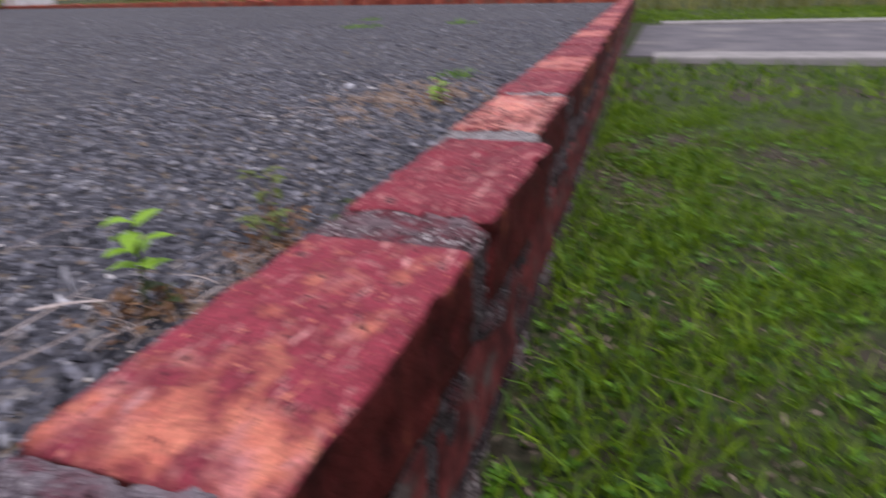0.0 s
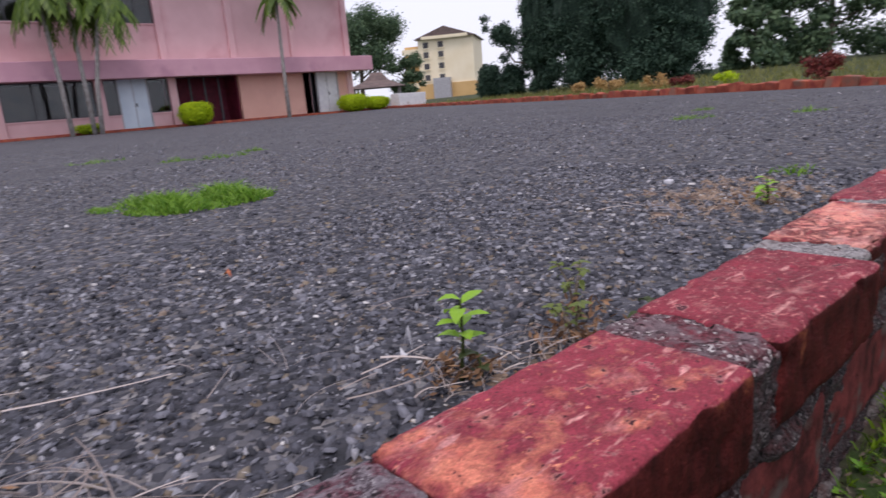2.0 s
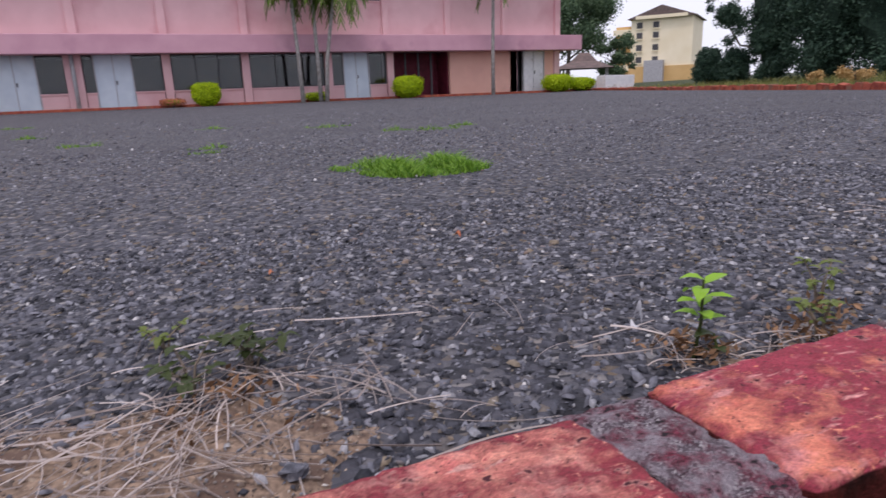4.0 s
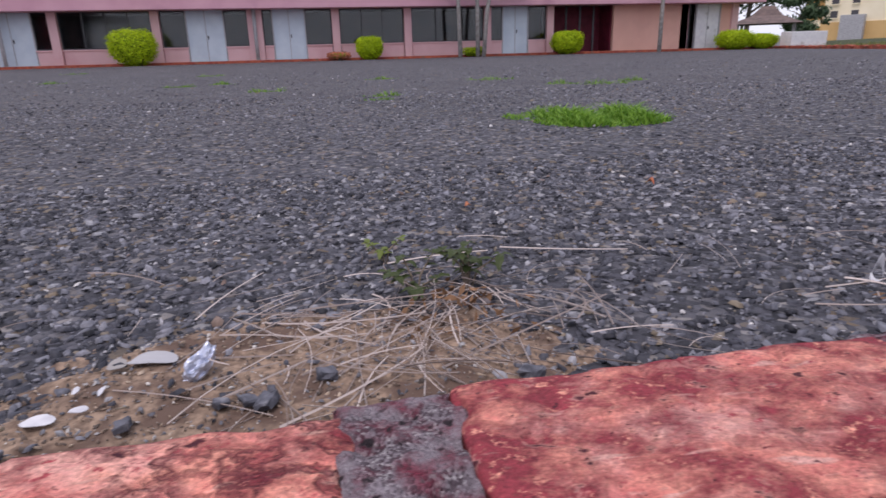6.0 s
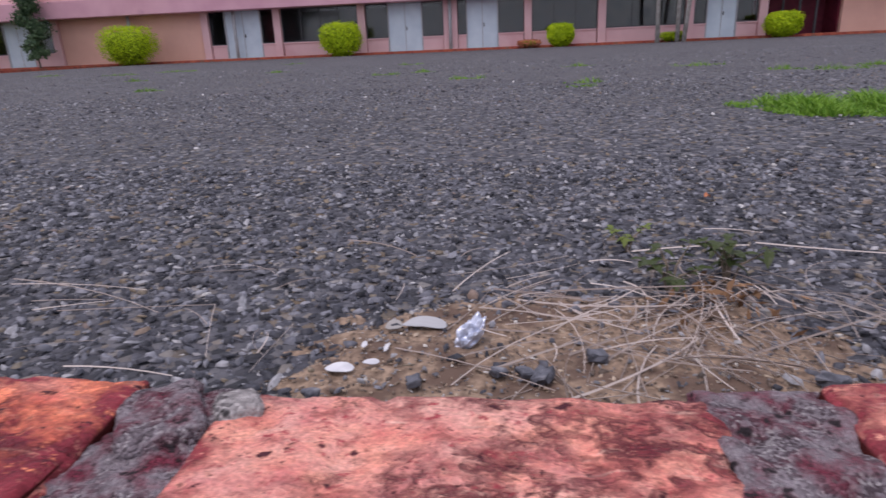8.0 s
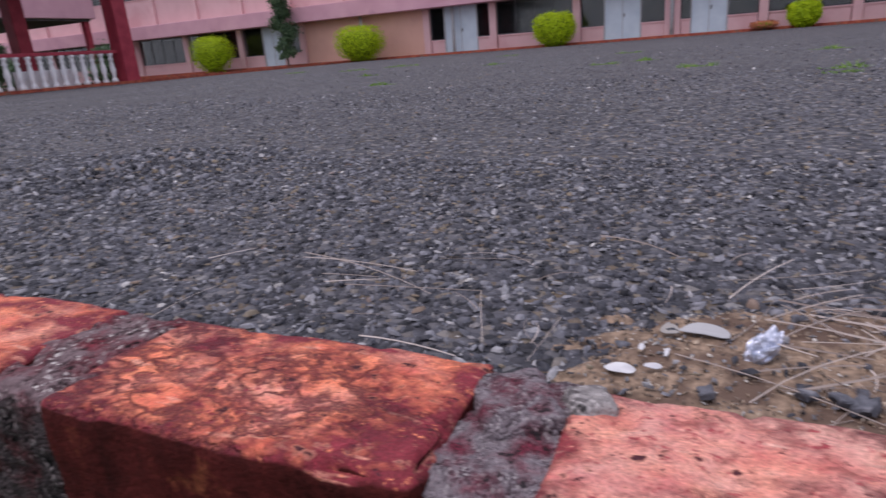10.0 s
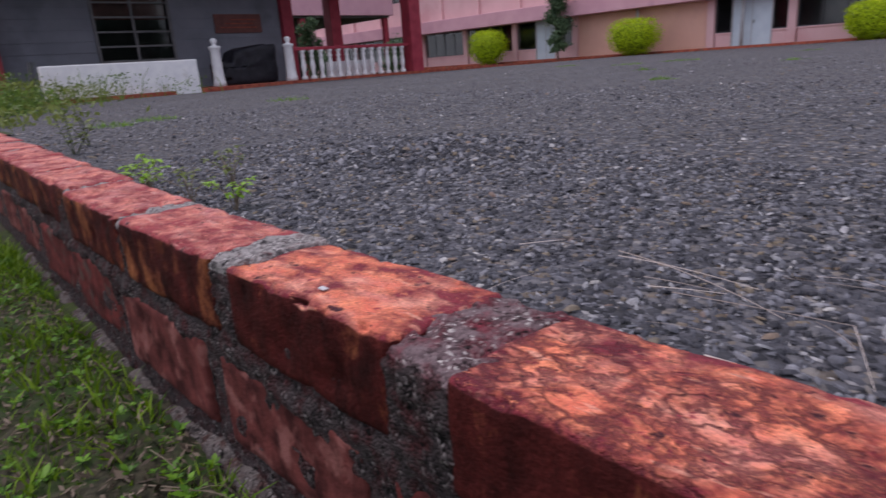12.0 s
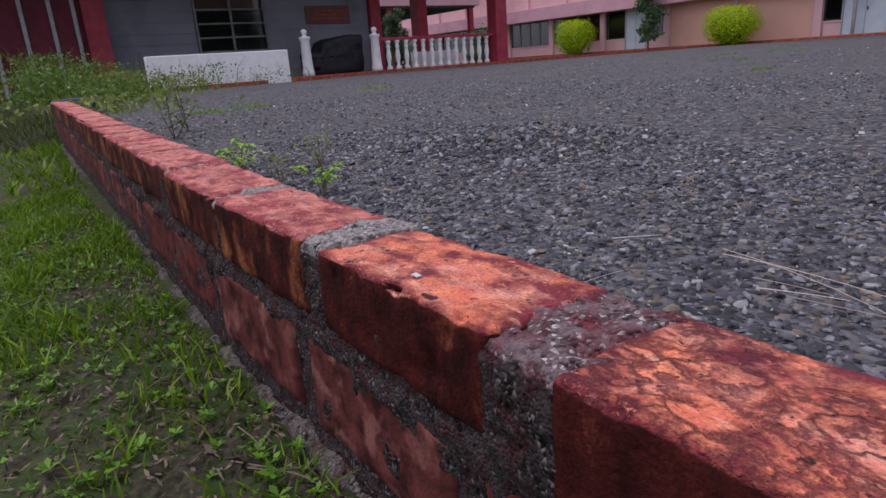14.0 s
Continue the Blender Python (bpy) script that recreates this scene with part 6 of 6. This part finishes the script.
# ---- the lawn outside the wall ----
def growth(x, y):
    """How thickly the lawn grows: worn and littered beside the wall, lush further out."""
    d = 0.5 + 0.5 * np.sin(x * 13 + 2 * np.sin(y * 7)) * np.sin(y * 9 + 1.5 * np.sin(x * 11))
    d = 0.65 * d + 0.35 * (0.5 + 0.5 * np.sin(x * 41 + 3 * np.sin(y * 23)) * np.sin(y * 37 + 2 * np.sin(x * 29)))
    worn = np.exp(-((x - 0.24) / 0.16) ** 2 - ((y + 0.02) / 0.30) ** 2) + 0.7 * np.exp(-((x - 0.42) / 0.10) ** 2 - ((y + 0.52) / 0.18) ** 2)
    lush = np.clip((x - 0.35) / 0.4, 0, 1)
    return np.clip(d * (1.75 - 0.6 * lush) - 0.28 + 0.6 * lush - 0.55 * worn, 0, 1)


def on_lawn(x, y):
    """Keeps what grows off the road and off the wall."""
    return ~((y > 3.6) & (y < 6.65)) & (x > 0.112 + wall_bend(y))


def lawn(name, x0, x1, y0, y1, count, h, w, mt, thin, label):
    x, y = nrg.uniform(x0, x1, count), nrg.uniform(y0, y1, count)
    keep = (nrg.uniform(0, 1, count) < thin + (1 - thin) * growth(x, y)) & on_lawn(x, y)
    if x1 > 2:
        keep &= ~((x < 1.1) & (np.abs(y - 0.2) < 2.4))
    x, y = x[keep], y[keep]
    tall = h * (0.45 + 0.85 * growth(x, y))
    v, f = blades(np.column_stack([x, y]), grass_z(x, y) - 0.003, tall, w, 1.2, nrg)
    return tagged(mesh_np(name, v, f, mt), label, "grass", kind="stuff")


def scattered(count, x0, x1, y0, y1, power=1.0):
    x, y = x0 + (x1 - x0) * nrg.uniform(0, 1, count) ** power, nrg.uniform(y0, y1, count)
    keep = on_lawn(x, y)
    return x[keep], y[keep]


lawn("lawn_grass", 0.08, 1.1, -2.2, 2.6, 125000, 0.023, 0.0034, M_BLADE, 0.17, "short green lawn grass beside the brick wall")
lawn("lawn_grass", -0.2, 5.0, -6.5, 9.5, 90000, 0.036, 0.011, M_BLADE, 0.55, "short green lawn grass beside the brick wall")

# trodden earth with clods where the grass is thin, let into the lawn at its rim
def earth_z(x, y):
    rim = np.clip(np.minimum(np.minimum((x - 0.085) / 0.03, (0.95 - x) / 0.12), np.minimum((y + 1.5) / 0.15, (1.7 - y) / 0.15)), 0, 1)
    clods = np.sin(x * 95 + 2.2 * np.sin(y * 61)) * np.sin(y * 83 + 1.9 * np.sin(x * 71)) + 0.6 * np.sin(x * 213 + 3 * np.sin(y * 137)) * np.sin(y * 191 + 2 * np.sin(x * 167))
    return grass_z(x, y) - 0.012 * (1 - rim) + 0.003 + 0.0042 * clods


earth = grid_sheet("worn_earth", np.linspace(0.085, 0.95, 145), np.linspace(-1.5, 1.7, 400), earth_z, M_EARTH)
tagged(earth, "trodden dark earth with clods showing between the grass", "earth", kind="structure")

# rosettes of small broad-leaved plants between the blades
rx_, ry_ = scattered(6000, 0.11, 1.0, -1.9, 2.3)
ok = nrg.uniform(0, 1, len(rx_)) < 0.5 + 0.5 * growth(rx_, ry_)
rx_, ry_ = rx_[ok], ry_[ok]
fan = 7
cx, cy = np.repeat(rx_, fan), np.repeat(ry_, fan)
spin = np.repeat(nrg.uniform(0, 6.283, len(rx_)), fan) + np.tile(np.arange(fan) * 6.283 / fan, len(rx_)) + nrg.normal(0, 0.25, len(cx))
ln = np.repeat(nrg.uniform(0.004, 0.013, len(rx_)), fan) * nrg.uniform(0.6, 1.15, len(cx))
go = np.stack([np.cos(spin), np.sin(spin), nrg.uniform(0.1, 0.9, len(cx))], 1) * ln[:, None]
side = np.stack([-np.sin(spin), np.cos(spin), np.zeros(len(cx))], 1) * (ln * 0.27)[:, None]
root = np.column_stack([cx, cy, grass_z(cx, cy) + np.repeat(nrg.uniform(0.0, 0.014, len(rx_)), fan)])
v = np.stack([root, root + go * 0.55 + side, root + go * np.array([1, 1, 0.7]), root + go * 0.55 - side], 1).reshape(-1, 3)
tagged(mesh_np("creeping_leaves", v, np.arange(len(v)).reshape(-1, 4), M_CREEPER), "small broad-leaved creeping plants in the lawn", "ground cover", kind="stuff")

# dead leaves, bark and grit where the lawn is worn
x, y = scattered(26000, 0.11, 0.8, -1.8, 2.2, 1.3)
ok = nrg.uniform(0, 1, len(x)) < 1.0 - 0.9 * growth(x, y)
x, y = x[ok], y[ok]
p = np.column_stack([x, y, grass_z(x, y) + nrg.uniform(0.002, 0.013, len(x))])
v, f = leaf_quads(p, nrg.normal(0, 0.6, (len(x), 3)) + np.array([0, 0, 0.7]), 0.011, 0.0035, nrg)
tagged(mesh_np("leaf_litter", v, f, leafy("dead_leaves", (0.045, 0.033, 0.022), (0.27, 0.21, 0.165), 0.8, 0.1)), "dry grey-brown leaf litter between the grass", "leaf litter", kind="stuff")
x, y = np.maximum(0.12, nrg.normal(0.27, 0.13, 260)), nrg.normal(-0.05, 0.38, 260)
p = np.column_stack([x, y, grass_z(x, y) + nrg.uniform(0.004, 0.014, len(x))])
v, f = leaf_quads(p, nrg.normal(0, 0.5, (len(x), 3)) + np.array([0, 0, 0.8]), 0.019, 0.008, nrg)
tagged(mesh_np("fallen_leaves", v, f, leafy("fallen_leaf", (0.03, 0.022, 0.016), (0.12, 0.09, 0.066), 0.8, 0.1)), "dull brown fallen leaves on the trodden earth", "dry leaves", kind="stuff")
for x, y, h, c in ((0.17, -0.62, 0.07, 60), (0.16, -0.52, 0.06, 40), (0.19, -0.75, 0.06, 60), (0.2, -1.6, 0.07, 80), (0.18, -0.3, 0.05, 40), (0.2, 1.5, 0.07, 60), (0.2, 0.9, 0.08, 40), (0.15, -3.6, 0.09, 90), (0.13, -3.9, 0.1, 120)):
    c = c // 2 if y > -3 else c
    xy = np.column_stack([np.maximum(0.118, nrg.normal(x, 0.03, c)), nrg.normal(y, 0.05, c)])
    xy[:, 0] += wall_bend(xy[:, 1])
    v, f = blades(xy, grass_z(xy[:, 0], xy[:, 1]), h * 0.65, 0.0034, 0.9, nrg)
    tagged(mesh_np("tall_tuft", v, f, M_BLADE), "taller grass tuft at the foot of the wall", "grass", "tufts at the wall foot", "stuff")
bm = bmesh.new()
for _ in range(230):
    x, y, a, ln = random.uniform(0.13, 0.75), random.choice((random.gauss(-0.15, 0.25), random.uniform(-1.6, 1.8))), random.uniform(0, 6.28), random.uniform(0.02, 0.09)
    z = float(grass_z(np.float64(x), np.float64(y)))
    add_tube(bm, [(max(0.12, x + math.cos(a) * ln * k), y + math.sin(a) * ln * k + 0.004 * k * k, z + 0.006 + 0.010 * random.random()) for k in (-0.5, 0.0, 0.5)], random.uniform(0.0003, 0.0008), 0.0003, 3)
tagged(part("dry_twigs", bm, M_TWIG), "dry twigs and stems lying in the lawn", "twigs", kind="stuff")
n = 9000
xy = np.column_stack([nrg.uniform(-0.11, 1.4, n), nrg.uniform(-9, WALL_S_END, n)])
zb = 0.0 - 0.165 * np.clip(np.maximum((xy[:, 0] + 0.18) / 0.7, np.clip((xy[:, 0] + 0.11) / 0.06, 0, 1) * (1 + (xy[:, 1] - WALL_S_END) / 0.8)), 0, 1)
v, f = blades(xy, zb, 0.05 + 0.05 * np.abs(np.sin(xy[:, 0] * 3 + xy[:, 1])), 0.008, 1.0, nrg)
tagged(mesh_np("bank_growth", v, f, M_WEED_DARK), "dull green growth on the earth bank", "grass", kind="stuff")
